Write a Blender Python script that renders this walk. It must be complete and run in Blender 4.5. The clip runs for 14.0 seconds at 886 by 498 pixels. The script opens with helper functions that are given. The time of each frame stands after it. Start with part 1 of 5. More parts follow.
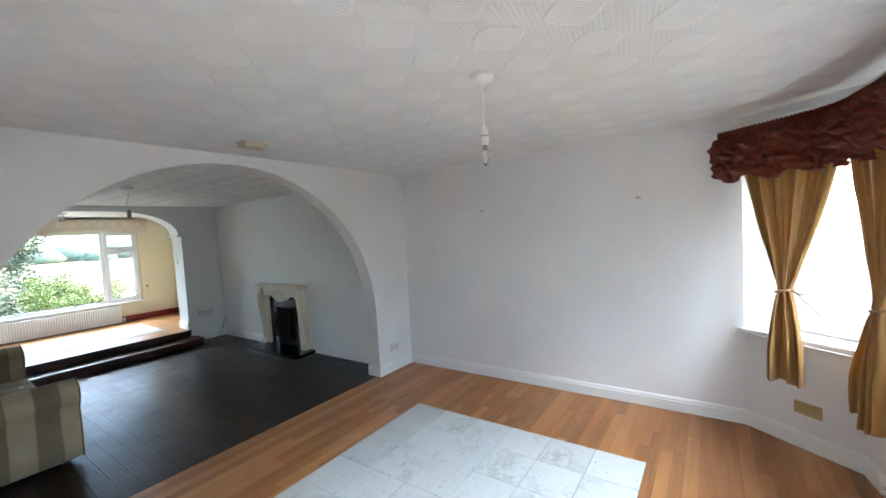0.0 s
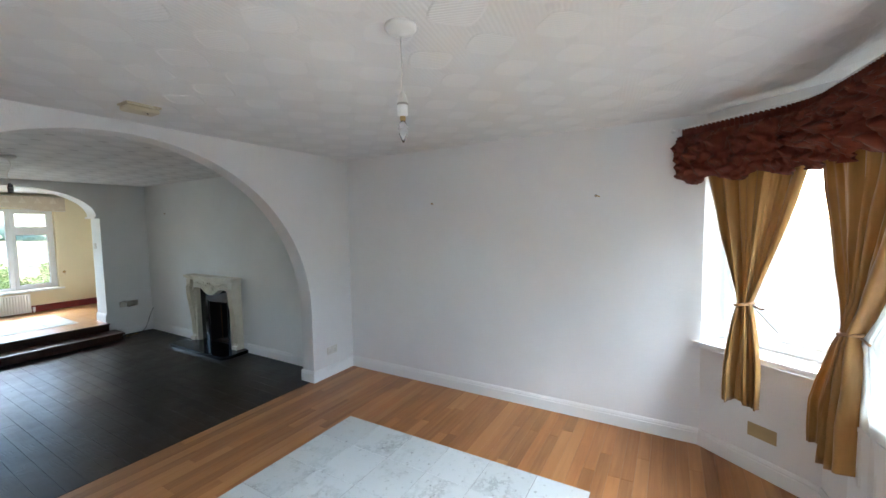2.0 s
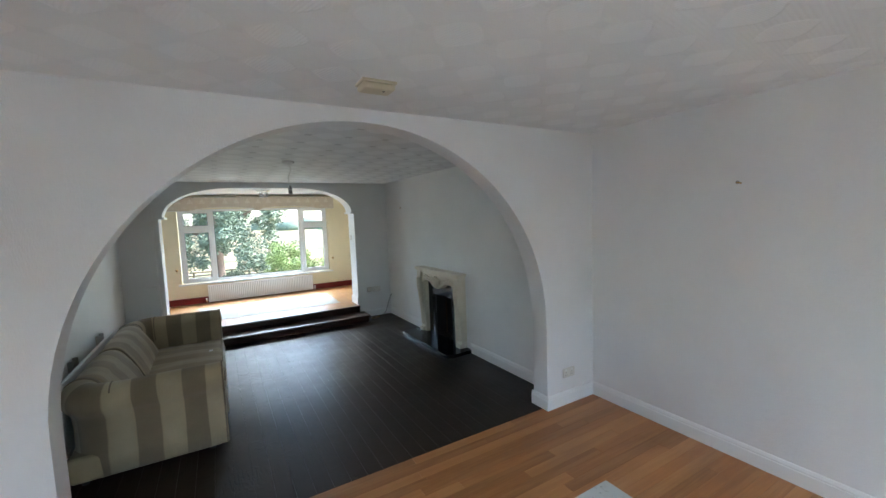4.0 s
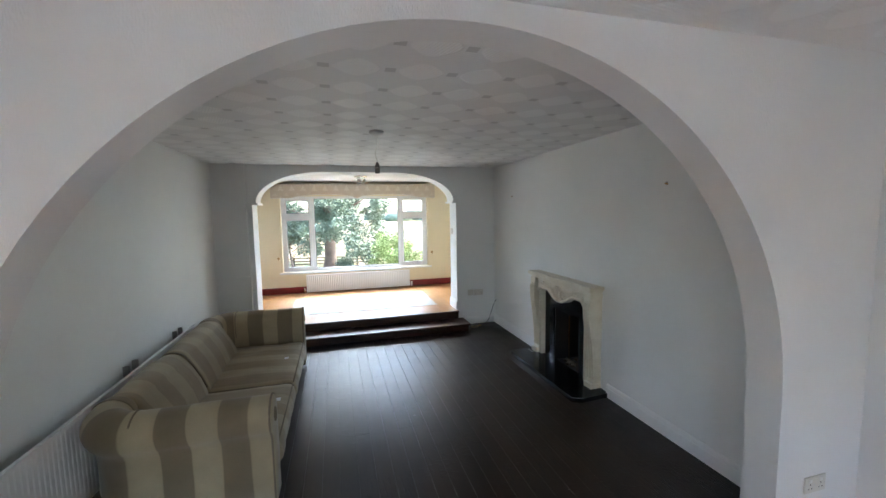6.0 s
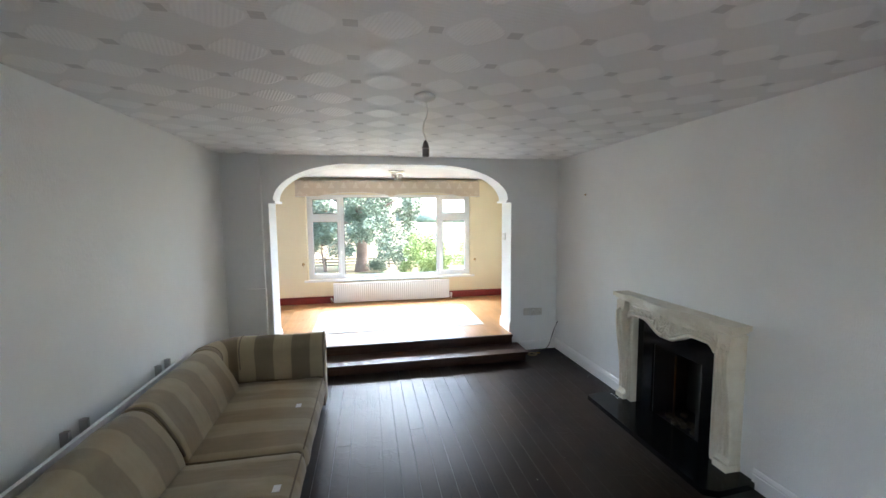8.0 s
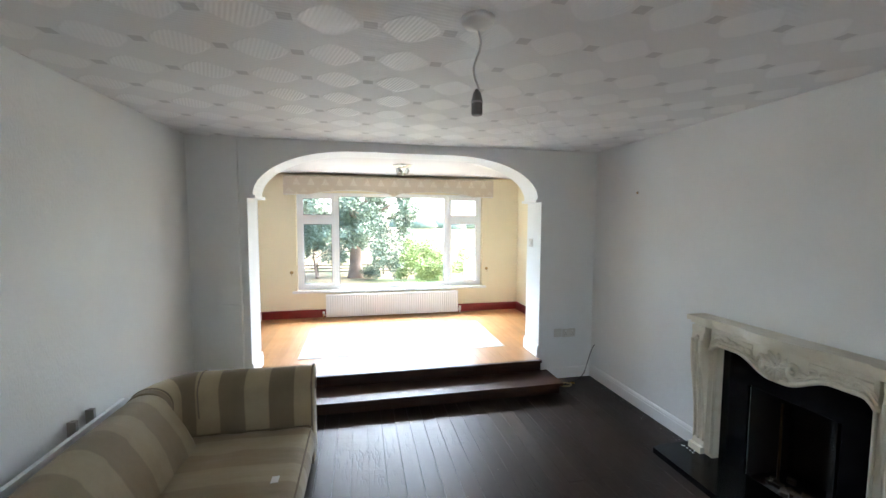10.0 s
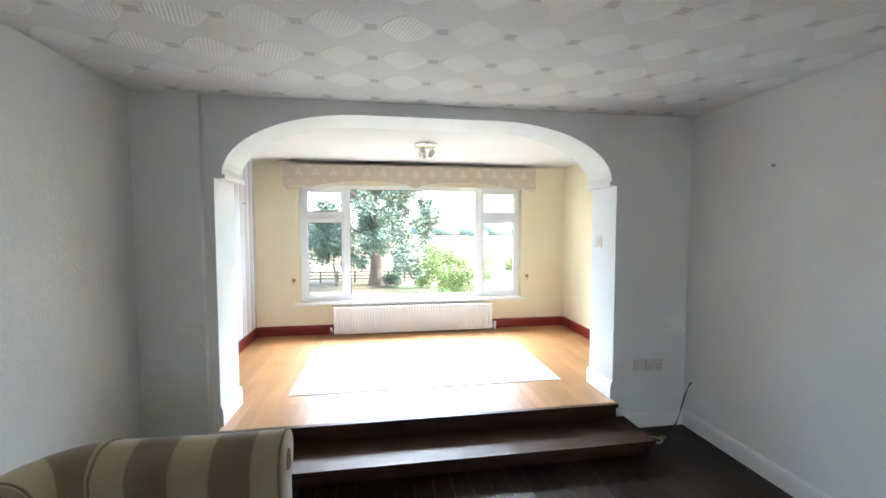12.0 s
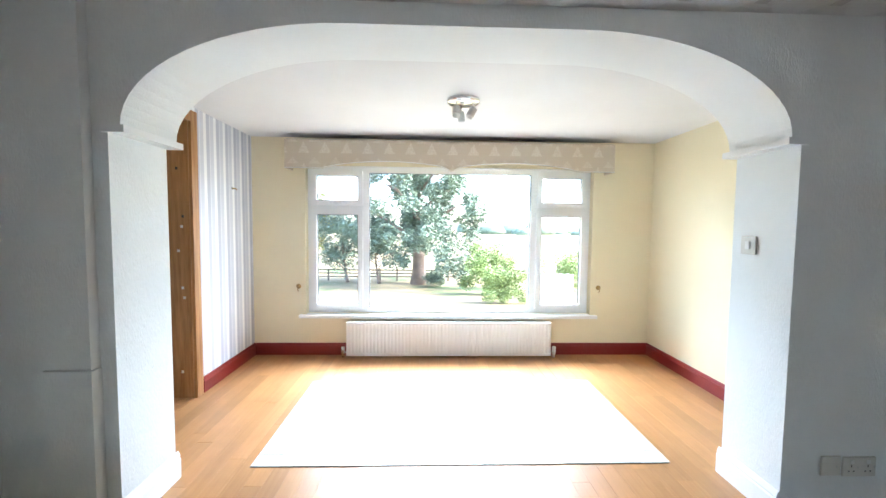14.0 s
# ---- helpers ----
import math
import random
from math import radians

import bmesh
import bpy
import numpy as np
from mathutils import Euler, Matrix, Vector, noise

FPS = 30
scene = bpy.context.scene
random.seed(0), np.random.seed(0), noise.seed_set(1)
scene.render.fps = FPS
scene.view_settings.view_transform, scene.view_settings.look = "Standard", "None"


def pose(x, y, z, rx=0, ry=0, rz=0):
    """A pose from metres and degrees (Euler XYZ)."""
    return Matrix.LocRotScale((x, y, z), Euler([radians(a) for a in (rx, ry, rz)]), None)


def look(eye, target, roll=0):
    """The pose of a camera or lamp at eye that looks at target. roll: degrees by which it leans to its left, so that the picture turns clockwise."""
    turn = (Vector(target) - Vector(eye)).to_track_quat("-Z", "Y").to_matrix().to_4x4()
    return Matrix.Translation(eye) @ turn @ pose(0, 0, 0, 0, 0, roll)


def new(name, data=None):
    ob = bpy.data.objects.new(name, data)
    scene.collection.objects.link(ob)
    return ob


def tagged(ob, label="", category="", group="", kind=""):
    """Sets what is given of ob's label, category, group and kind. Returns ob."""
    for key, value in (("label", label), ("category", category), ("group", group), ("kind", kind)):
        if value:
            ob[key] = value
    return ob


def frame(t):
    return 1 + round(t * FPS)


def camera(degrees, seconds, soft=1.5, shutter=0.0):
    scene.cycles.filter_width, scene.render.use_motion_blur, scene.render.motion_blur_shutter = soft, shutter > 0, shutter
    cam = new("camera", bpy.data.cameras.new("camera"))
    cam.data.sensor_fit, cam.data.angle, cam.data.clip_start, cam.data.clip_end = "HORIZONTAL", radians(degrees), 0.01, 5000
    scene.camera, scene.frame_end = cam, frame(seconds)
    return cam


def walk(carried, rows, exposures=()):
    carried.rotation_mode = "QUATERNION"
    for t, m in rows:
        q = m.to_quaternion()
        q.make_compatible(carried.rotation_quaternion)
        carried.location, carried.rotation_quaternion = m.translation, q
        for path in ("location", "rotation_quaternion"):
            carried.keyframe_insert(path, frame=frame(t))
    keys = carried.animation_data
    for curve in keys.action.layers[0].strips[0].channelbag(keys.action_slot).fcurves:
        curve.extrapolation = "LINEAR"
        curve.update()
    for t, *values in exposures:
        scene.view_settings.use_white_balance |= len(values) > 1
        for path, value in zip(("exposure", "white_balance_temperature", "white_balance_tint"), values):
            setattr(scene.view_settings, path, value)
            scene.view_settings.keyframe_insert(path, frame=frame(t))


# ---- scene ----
cam = camera(97.5, 14.0)
PATH = [
    (0, (-3.804, -3.413, 1.682), (-2.163, -2.274, 1.583), -3.4),
    (0.5, (-3.717, -3.455, 1.668), (-1.941, -2.545, 1.540), -3.3),
    (1, (-3.580, -3.479, 1.670), (-1.742, -2.704, 1.519), -2.2),
    (1.5, (-3.450, -3.462, 1.677), (-1.642, -2.617, 1.540), -1.1),
    (2, (-3.342, -3.406, 1.672), (-1.621, -2.396, 1.536), -1.0),
    (2.5, (-3.258, -3.252, 1.670), (-1.649, -2.073, 1.526), -1.5),
    (3, (-3.164, -2.996, 1.696), (-1.699, -1.645, 1.530), -1.9),
    (3.5, (-3.095, -2.801, 1.697), (-1.827, -1.263, 1.526), -2.1),
    (4, (-2.953, -2.561, 1.716), (-1.954, -0.837, 1.549), -2.2),
    (4.2, (-2.894, -2.476, 1.725), (-1.992, -0.699, 1.559), -2.1),
    (6.3, (-2.564, -1.327, 1.655), (-2.081, 0.605, 1.472), -0.7),
    (6.5, (-2.544, -1.238, 1.641), (-2.089, 0.701, 1.461), -0.4),
    (7, (-2.542, -0.975, 1.645), (-2.100, 0.968, 1.470), 0.0),
    (7.5, (-2.579, -0.725, 1.671), (-2.178, 1.227, 1.495), -0.1),
    (8, (-2.587, -0.457, 1.685), (-2.213, 1.500, 1.509), -0.5),
    (10.3, (-2.675, 0.480, 1.600), (-2.263, 2.432, 1.472), 0.2),
    (10.5, (-2.628, 0.569, 1.564), (-2.245, 2.528, 1.446), 0.2),
    (11, (-2.664, 0.840, 1.531), (-2.270, 2.797, 1.407), -0.2),
    (11.5, (-2.617, 1.097, 1.511), (-2.270, 3.063, 1.396), -0.5),
    (12, (-2.586, 1.360, 1.512), (-2.284, 3.334, 1.406), 0.0),
    (12.5, (-2.578, 1.641, 1.516), (-2.279, 3.616, 1.407), 0.5),
    (13, (-2.512, 1.910, 1.485), (-2.293, 3.896, 1.400), 0.8),
    (13.5, (-2.439, 2.168, 1.501), (-2.310, 4.161, 1.401), 0.8),
    (14, (-2.400, 2.445, 1.478), (-2.332, 4.440, 1.362), 0.6),
]
walk(cam, [(t, look(eye, target, roll)) for t, eye, target, roll in PATH], exposures=[(0, 3.27, 6130, 5), (4.2, 3.12, 6130, 5), (7, 3.58, 6280, 10), (10.5, 3.78, 6300, 9), (14, 3.70, 6080, 8)])

# ---- world and light ----
world = bpy.data.worlds.new("world")
scene.world = world
world.use_nodes = True
wn = world.node_tree.nodes
sky = wn.new("ShaderNodeTexSky")
sky.sky_type = "NISHITA"
sky.sun_disc = False
sky.sun_elevation, sky.sun_rotation = radians(39), radians(93)
sky.air_density, sky.dust_density, sky.ozone_density = 1.0, 1.5, 2.0
wn["Background"].inputs["Strength"].default_value = 0.15
world.node_tree.links.new(sky.outputs[0], wn["Background"].inputs["Color"])


def lamp(name, kind, m, energy, color, size=0.0, size_y=0.0):
    data = bpy.data.lights.new(name, kind)
    data.energy, data.color = energy, color
    if kind == "AREA":
        data.shape, data.size, data.size_y = "RECTANGLE", size, size_y
    else:
        data.angle = size
    ob = new(name, data)
    ob.matrix_world = m
    return ob


lamp("sun", "SUN", look((20, -1, 16), (0, 0, 0)), 2.1, (1, 0.98, 0.95), radians(20))
lamp("skylight_rear", "AREA", look((-2.2, 8.7, 3.9), (-2.2, 5.0, 1.3)), 120, (0.84, 0.92, 1.0), 4.5, 2.0)
lamp("skylight_bay", "AREA", look((-2.0, -7.2, 4.1), (-2.0, -3.2, 1.2)), 170, (0.84, 0.92, 1.0), 6.0, 2.6)

# ---- materials ----


def material(name, color=(0.8, 0.8, 0.8), rough=0.6, metal=0.0, spec=0.5):
    m = bpy.data.materials.new(name)
    m.use_nodes = True
    b = m.node_tree.nodes["Principled BSDF"]
    b.inputs["Base Color"].default_value = (*color, 1)
    b.inputs["Roughness"].default_value = rough
    b.inputs["Metallic"].default_value = metal
    b.inputs["Specular IOR Level"].default_value = spec
    return m


class Net:
    """Small helper for wiring nodes of one material."""

    def __init__(self, m):
        self.m, self.t = m, m.node_tree
        self.b = self.t.nodes["Principled BSDF"]

    def node(self, kind, **props):
        n = self.t.nodes.new(kind)
        for k, v in props.items():
            setattr(n, k, v)
        return n

    def link(self, a, b):
        self.t.links.new(a, b)

    def coords(self, scale=(1, 1, 1), rot=(0, 0, 0), space="Object"):
        c, mp = self.node("ShaderNodeTexCoord"), self.node("ShaderNodeMapping")
        mp.inputs["Scale"].default_value, mp.inputs["Rotation"].default_value = scale, rot
        self.link(c.outputs[space], mp.inputs[0])
        return mp.outputs[0]

    def noise(self, scale, detail=4, rough=0.55, vec=None):
        n = self.node("ShaderNodeTexNoise")
        n.inputs["Scale"].default_value, n.inputs["Detail"].default_value, n.inputs["Roughness"].default_value = scale, detail, rough
        if vec is not None:
            self.link(vec, n.inputs["Vector"])
        return n.outputs[0]

    def ramp(self, fac, stops):
        r = self.node("ShaderNodeValToRGB")
        els = r.color_ramp.elements
        while len(els) < len(stops):
            els.new(0.5)
        for e, (p, c) in zip(els, stops):
            e.position, e.color = p, (*c, 1) if len(c) == 3 else c
        self.link(fac, r.inputs[0])
        return r.outputs[0]

    def math(self, op, a, b=0.0, c=0.0):
        n = self.node("ShaderNodeMath", operation=op)
        for i, v in enumerate((a, b, c)):
            if isinstance(v, (int, float)):
                n.inputs[i].default_value = v
            else:
                self.link(v, n.inputs[i])
        return n.outputs[0]

    def mix(self, fac, a, b, blend="MIX"):
        n = self.node("ShaderNodeMix", data_type="RGBA", blend_type=blend)
        for i, v in ((0, fac), (6, a), (7, b)):
            if isinstance(v, (int, float)):
                n.inputs[i].default_value = v
            elif isinstance(v, tuple):
                n.inputs[i].default_value = (*v, 1)
            else:
                self.link(v, n.inputs[i])
        return n.outputs[2]

    def bump(self, h, dist=0.002, strength=1.0):
        n = self.node("ShaderNodeBump")
        n.inputs["Distance"].default_value, n.inputs["Strength"].default_value = dist, strength
        self.link(h, n.inputs["Height"])
        self.link(n.outputs[0], self.b.inputs["Normal"])
        return n

    def color(self, v):
        self.link(v, self.b.inputs["Base Color"])

    def rough(self, v):
        self.link(v, self.b.inputs["Roughness"])


def paint(name, color, rough=0.55, grain=300, dist=0.0006, stain=0.06):
    m = material(name, color, rough)
    n = Net(m)
    v = n.coords()
    big = n.noise(1.3, 5, 0.6, v)
    dark = tuple(c * (1 - stain) for c in color)
    n.color(n.ramp(big, [(0.3, dark), (0.65, color)]))
    n.bump(n.noise(grain, 3, 0.6, v), dist)
    return m


def wallpaper(name, color, relief=0.0016):
    m = paint(name, color, 0.6)
    n = Net(m)
    v = n.coords((1, 1, 0.35))
    fibre = n.noise(160, 4, 0.6, v)
    lump = n.noise(28, 3, 0.5, n.coords())
    n.bump(n.math("ADD", fibre, n.math("MULTIPLY", lump, 0.8)), relief)
    return m


WALL = wallpaper("white_wallpaper", (0.78, 0.77, 0.76))
WALL_MID = wallpaper("grey_white_wallpaper", (0.82, 0.83, 0.815), 0.0024)
CREAM = paint("cream_paint", (0.84, 0.75, 0.53), 0.6)
CEIL_F = paint("ceiling_paint", (0.74, 0.73, 0.72), 0.7)
GLOSS = paint("white_gloss", (0.82, 0.82, 0.81), 0.3, 60, 0.0003, 0.03)
UPVC = paint("white_upvc", (0.85, 0.86, 0.86), 0.3, 80, 0.0001, 0.02)
RED = paint("red_gloss_skirting", (0.22, 0.012, 0.012), 0.3, 60, 0.0003, 0.2)
DARK = paint("dark_boards", (0.006, 0.005, 0.004), 0.9)
STEP = paint("step", (0.05, 0.025, 0.018), 0.3)



def relief_shaded_ceiling(name, x0, y0, pitch, contrast=1.0):
    """Embossed paper: lozenges in a chequer, their relief shading put into the colour, with a small pad at each
    crossing.
    """
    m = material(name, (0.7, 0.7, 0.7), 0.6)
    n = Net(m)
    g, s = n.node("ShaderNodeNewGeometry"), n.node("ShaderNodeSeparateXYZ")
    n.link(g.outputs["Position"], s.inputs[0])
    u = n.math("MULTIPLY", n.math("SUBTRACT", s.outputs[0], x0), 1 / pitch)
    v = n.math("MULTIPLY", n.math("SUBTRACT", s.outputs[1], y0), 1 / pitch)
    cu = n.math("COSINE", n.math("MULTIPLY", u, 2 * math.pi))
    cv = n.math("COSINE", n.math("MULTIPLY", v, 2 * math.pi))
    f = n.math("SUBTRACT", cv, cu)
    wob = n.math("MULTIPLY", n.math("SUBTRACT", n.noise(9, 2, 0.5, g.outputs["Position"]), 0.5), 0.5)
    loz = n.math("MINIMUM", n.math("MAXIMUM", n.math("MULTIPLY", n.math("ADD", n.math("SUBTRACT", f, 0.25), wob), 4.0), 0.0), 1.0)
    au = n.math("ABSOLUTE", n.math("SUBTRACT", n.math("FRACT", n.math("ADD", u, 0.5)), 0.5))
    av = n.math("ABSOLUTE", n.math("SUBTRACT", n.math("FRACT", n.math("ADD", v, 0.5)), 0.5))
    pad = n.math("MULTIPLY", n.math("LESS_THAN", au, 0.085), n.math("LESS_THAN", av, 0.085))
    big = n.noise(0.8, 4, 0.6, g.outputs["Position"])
    # Two tones of white paint the relief's lit and shaded lozenges.
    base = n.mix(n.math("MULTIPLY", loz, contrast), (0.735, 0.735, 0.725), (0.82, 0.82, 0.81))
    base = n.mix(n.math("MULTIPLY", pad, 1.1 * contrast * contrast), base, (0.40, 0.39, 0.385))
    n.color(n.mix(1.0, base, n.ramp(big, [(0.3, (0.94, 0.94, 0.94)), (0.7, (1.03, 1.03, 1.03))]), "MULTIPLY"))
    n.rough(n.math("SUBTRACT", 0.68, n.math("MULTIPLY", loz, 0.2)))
    d1 = n.math("SINE", n.math("MULTIPLY", n.math("ADD", u, n.math("MULTIPLY", v, 0.35)), 2 * math.pi * 17))
    d2 = n.math("SINE", n.math("MULTIPLY", n.math("SUBTRACT", v, n.math("MULTIPLY", u, 0.15)), 2 * math.pi * 15))
    rid = n.math("ADD", n.math("MULTIPLY", loz, d1), n.math("MULTIPLY", n.math("SUBTRACT", 1.0, loz), d2))
    h = n.math("ADD", n.math("MULTIPLY", rid, 0.3), n.math("MULTIPLY", loz, 1.6))
    n.bump(h, 0.0012)
    return m


def striped_paper(name):
    m = material(name, (0.7, 0.7, 0.7), 0.55)
    n = Net(m)
    g, s = n.node("ShaderNodeNewGeometry"), n.node("ShaderNodeSeparateXYZ")
    n.link(g.outputs["Position"], s.inputs[0])
    v = n.math("MULTIPLY", s.outputs[1], 1 / 0.135)
    fr = n.math("FRACT", v)
    white = n.math("LESS_THAN", fr, 0.27)
    thin = n.math("LESS_THAN", n.math("ABSOLUTE", n.math("SUBTRACT", fr, 0.62)), 0.035)
    half = n.math("GREATER_THAN", fr, 0.62)
    c = n.mix(half, (0.50, 0.51, 0.57), (0.60, 0.61, 0.66))
    c = n.mix(n.math("MAXIMUM", white, n.math("MULTIPLY", thin, 0.6)), c, (0.84, 0.84, 0.84))
    n.color(c)
    n.bump(n.noise(150, 3, 0.6, g.outputs["Position"]), 0.0006)
    return m


STRIPED = striped_paper("grey_white_striped_paper")
CEIL_P = relief_shaded_ceiling("embossed_ceiling_paper", -2.63, 0.365, 0.295, 0.7)
CEIL_FR = relief_shaded_ceiling("faint_embossed_ceiling_paper", -2.55, -0.98, 0.295, 0.27)
# ---- geometry helpers ----


def box(bm, x0, x1, y0, y1, z0, z1):
    vs = [bm.verts.new((x, y, z)) for x in (x0, x1) for y in (y0, y1) for z in (z0, z1)]
    for f in ((0, 1, 3, 2), (4, 6, 7, 5), (0, 4, 5, 1), (2, 3, 7, 6), (0, 2, 6, 4), (1, 5, 7, 3)):
        bm.faces.new([vs[i] for i in f])
    return vs


def boxes(*rows):
    bm = bmesh.new()
    for r in rows:
        box(bm, *r)
    return bm


def mesh_of(name, bm, mat, smooth=False, bevel=0.0, segments=2):
    if bevel:
        bmesh.ops.bevel(bm, geom=[e for e in bm.edges if e.is_manifold and e.calc_face_angle(0) > 0.6], offset=bevel, segments=segments, affect="EDGES", profile=0.5, clamp_overlap=True)
    bmesh.ops.recalc_face_normals(bm, faces=bm.faces)
    for f in bm.faces:
        f.smooth = smooth or bevel > 0
    me = bpy.data.meshes.new(name)
    bm.to_mesh(me)
    bm.free()
    me.materials.append(mat)
    if bevel and not smooth:
        me.set_sharp_from_angle(angle=radians(50))
    return me


def part(name, bm, mat, parent=None, label="", bevel=0.0, smooth=False, segments=2):
    ob = new(name, mesh_of(name, bm, mat, smooth, bevel, segments))
    ob.parent = parent
    return tagged(ob, label)


def structure(name, bm, mat, label, bevel=0.0, category=""):
    return tagged(part(name, bm, mat, None, label, bevel), category=category, kind="structure")


def thing(name, label, category, at=(0, 0, 0), turn=0.0, group="", kind=""):
    ob = new(name)
    ob.empty_display_size = 0.1
    ob.matrix_world = pose(*at, 0, 0, turn)
    return tagged(ob, label, category, group, kind)


def prism(bm, outline, y0, y1, axes="xz"):
    """Extrudes a closed outline between two planes; axes names the outline's plane."""
    def put(a, b, d):
        return {"xz": (a, d, b), "yz": (d, a, b), "xy": (a, b, d)}[axes]
    lo = [bm.verts.new(put(a, b, y0)) for a, b in outline]
    hi = [bm.verts.new(put(a, b, y1)) for a, b in outline]
    n = len(outline)
    for i in range(n):
        bm.faces.new((lo[i], lo[(i + 1) % n], hi[(i + 1) % n], hi[i]))
    bm.faces.new(lo)
    bm.faces.new(hi[::-1])
    return bm


# ---- plan ----
FW, MW, RW = -4.3, -4.09, -4.07          # west walls: front, middle and rear room
FE, ME, RE = 0.0, -0.30, -0.24           # east walls
CF, CM, CR = 2.40, 2.335, 2.295           # ceilings
A0, A1, B0, B1, Y6 = -0.18, -0.01, 3.99, 4.32, 6.17
RF = 0.232                                # rear floor
SILL = 0.775


def arch_wall(name, label, x0, x1, y0, y1, top, curve, mat):
    """A wall with an arched opening: curve runs from the west foot over the top to the east foot."""
    bm = bmesh.new()
    box(bm, x0, curve[0][0], y0, y1, 0, top)
    box(bm, curve[-1][0], x1, y0, y1, 0, top)
    for (xa, za), (xb, zb) in zip(curve, curve[1:]):
        if xb - xa > 1e-5:
            prism(bm, [(xa, za), (xb, zb), (xb, top), (xa, top)], y0, y1)
    bmesh.ops.remove_doubles(bm, verts=bm.verts, dist=1e-5)
    seen = {}
    for f in bm.faces:
        seen.setdefault(tuple(sorted(v.index for v in f.verts)), []).append(f)
    bm.verts.index_update()
    seen = {}
    for f in bm.faces:
        seen.setdefault(tuple(sorted(v.index for v in f.verts)), []).append(f)
    bmesh.ops.delete(bm, geom=[f for fs in seen.values() if len(fs) > 1 for f in fs], context="FACES_ONLY")
    return structure(name, bm, mat, label, category="wall")


arch1 = [(-3.68, 0.0)] + [(-2.13 - 1.55 * math.cos(a), 0.765 + 1.555 * math.sin(a)) for a in np.linspace(0, math.pi, 49)] + [(-0.58, 0.0)]
arch1 = [(float(a), float(b)) for a, b in arch1]
arch_wall("wall_arch_front", "white papered wall with a wide round arch", FW - 0.15, FE + 0.15, A0, A1, 2.55, arch1, WALL)
cor = [(math.cos(a), math.sin(a)) for a in np.linspace(0, math.pi / 2, 17)]
arch2 = [(-3.63, 1.85), (-3.583, 1.85)]
arch2 += [(-3.583 + 0.85 * (1 - c), 1.85 + 0.4 * s) for c, s in cor[1:]]
arch2 += [(-0.94 - 0.85 * (1 - c), 1.85 + 0.4 * s) for c, s in cor[::-1][:-1]]
arch2 += [(-0.94, 1.85), (-0.90, 1.85)]
arch_wall("wall_arch_rear", "white papered wall with a flat-topped arch onto the raised room", RW - 0.15, RE + 0.15, B0, B1, 2.55, arch2, WALL_MID)

structure("wall_front_east", boxes((FE, FE + 0.15, -3.61, A0 - 0.002, 0, 2.55)), WALL, "plain white papered wall", category="wall")
structure("wall_front_west", boxes((FW - 0.15, FW, -4.75, A0 - 0.002, 0, 2.55)), WALL, "plain white papered wall", category="wall")
FY0, FY1, FZ = 1.79, 2.27, 0.62            # fire recess
structure("wall_middle_east", boxes((ME, ME + 0.45, A1 + 0.002, FY0, 0, 2.55), (ME, ME + 0.45, FY1, B0 - 0.002, 0, 2.55), (ME, ME + 0.45, FY0, FY1, FZ, 2.55), (ME + 0.36, ME + 0.45, FY0, FY1, 0, FZ)), WALL_MID, "white papered chimney wall", category="wall")
structure("wall_middle_west", boxes((MW - 0.36, MW, A1 + 0.002, B0 - 0.002, 0, 2.55)), WALL_MID, "plain white papered wall", category="wall")
structure("wall_rear_east", boxes((RE, RE + 0.3, B1 + 0.002, Y6 + 0.3, 0, 2.55)), CREAM, "cream papered wall", category="wall")
DY0, DY1, DZ = 4.45, 5.24, 2.215
structure("wall_rear_west", boxes((RW - 0.15, RW, B1 + 0.002, DY0, 0, 2.55), (RW - 0.15, RW, DY1, Y6 + 0.3, 0, 2.55), (RW - 0.15, RW, DY0, DY1, DZ, 2.55)), STRIPED, "grey and white striped papered wall with a doorway", category="wall")
WX0, WX1, WZ0, WZ1 = -3.58, -0.825, 0.622, 2.034
structure("wall_rear_north", boxes((RW, WX0, Y6, Y6 + 0.3, 0, 2.55), (WX1, RE, Y6, Y6 + 0.3, 0, 2.55), (WX0, WX1, Y6, Y6 + 0.3, 0, WZ0), (WX0, WX1, Y6, Y6 + 0.3, WZ1, 2.55)), CREAM, "cream papered wall round the picture window", category="wall")
structure("ceiling_front", boxes((FW - 0.15, FE + 0.6, -4.95, A0 - 0.002, CF, CF + 0.1)), CEIL_FR, "white embossed papered ceiling with faint relief shading painted in", category="ceiling")
structure("ceiling_middle", boxes((MW, ME, A1, B0, CM, CM + 0.1)), CEIL_P, "white embossed papered ceiling with its relief shading painted in", category="ceiling")
structure("ceiling_rear", boxes((RW, RE, B1, Y6, CR, CR + 0.1)), CEIL_F, "plain white ceiling", category="ceiling")
# ---- the bay ----
BA, BB, BC = (0.0, -3.61), (-0.42, -4.18), (FW, -4.63)      # inner corners of the bay wall


def shift_line(p, q, d):
    """The line p-q moved outwards by d, to the right of its direction seen from above turned outside."""
    u = Vector((q[0] - p[0], q[1] - p[1])).normalized()
    n = Vector((-u.y, u.x)) * d
    return (p[0] + n.x, p[1] + n.y), (q[0] + n.x, q[1] + n.y), u


def meet(p, q, r, s):
    d = (q[0] - p[0]) * (s[1] - r[1]) - (q[1] - p[1]) * (s[0] - r[0])
    t = ((r[0] - p[0]) * (s[1] - r[1]) - (r[1] - p[1]) * (s[0] - r[0])) / d
    return (p[0] + t * (q[0] - p[0]), p[1] + t * (q[1] - p[1]))


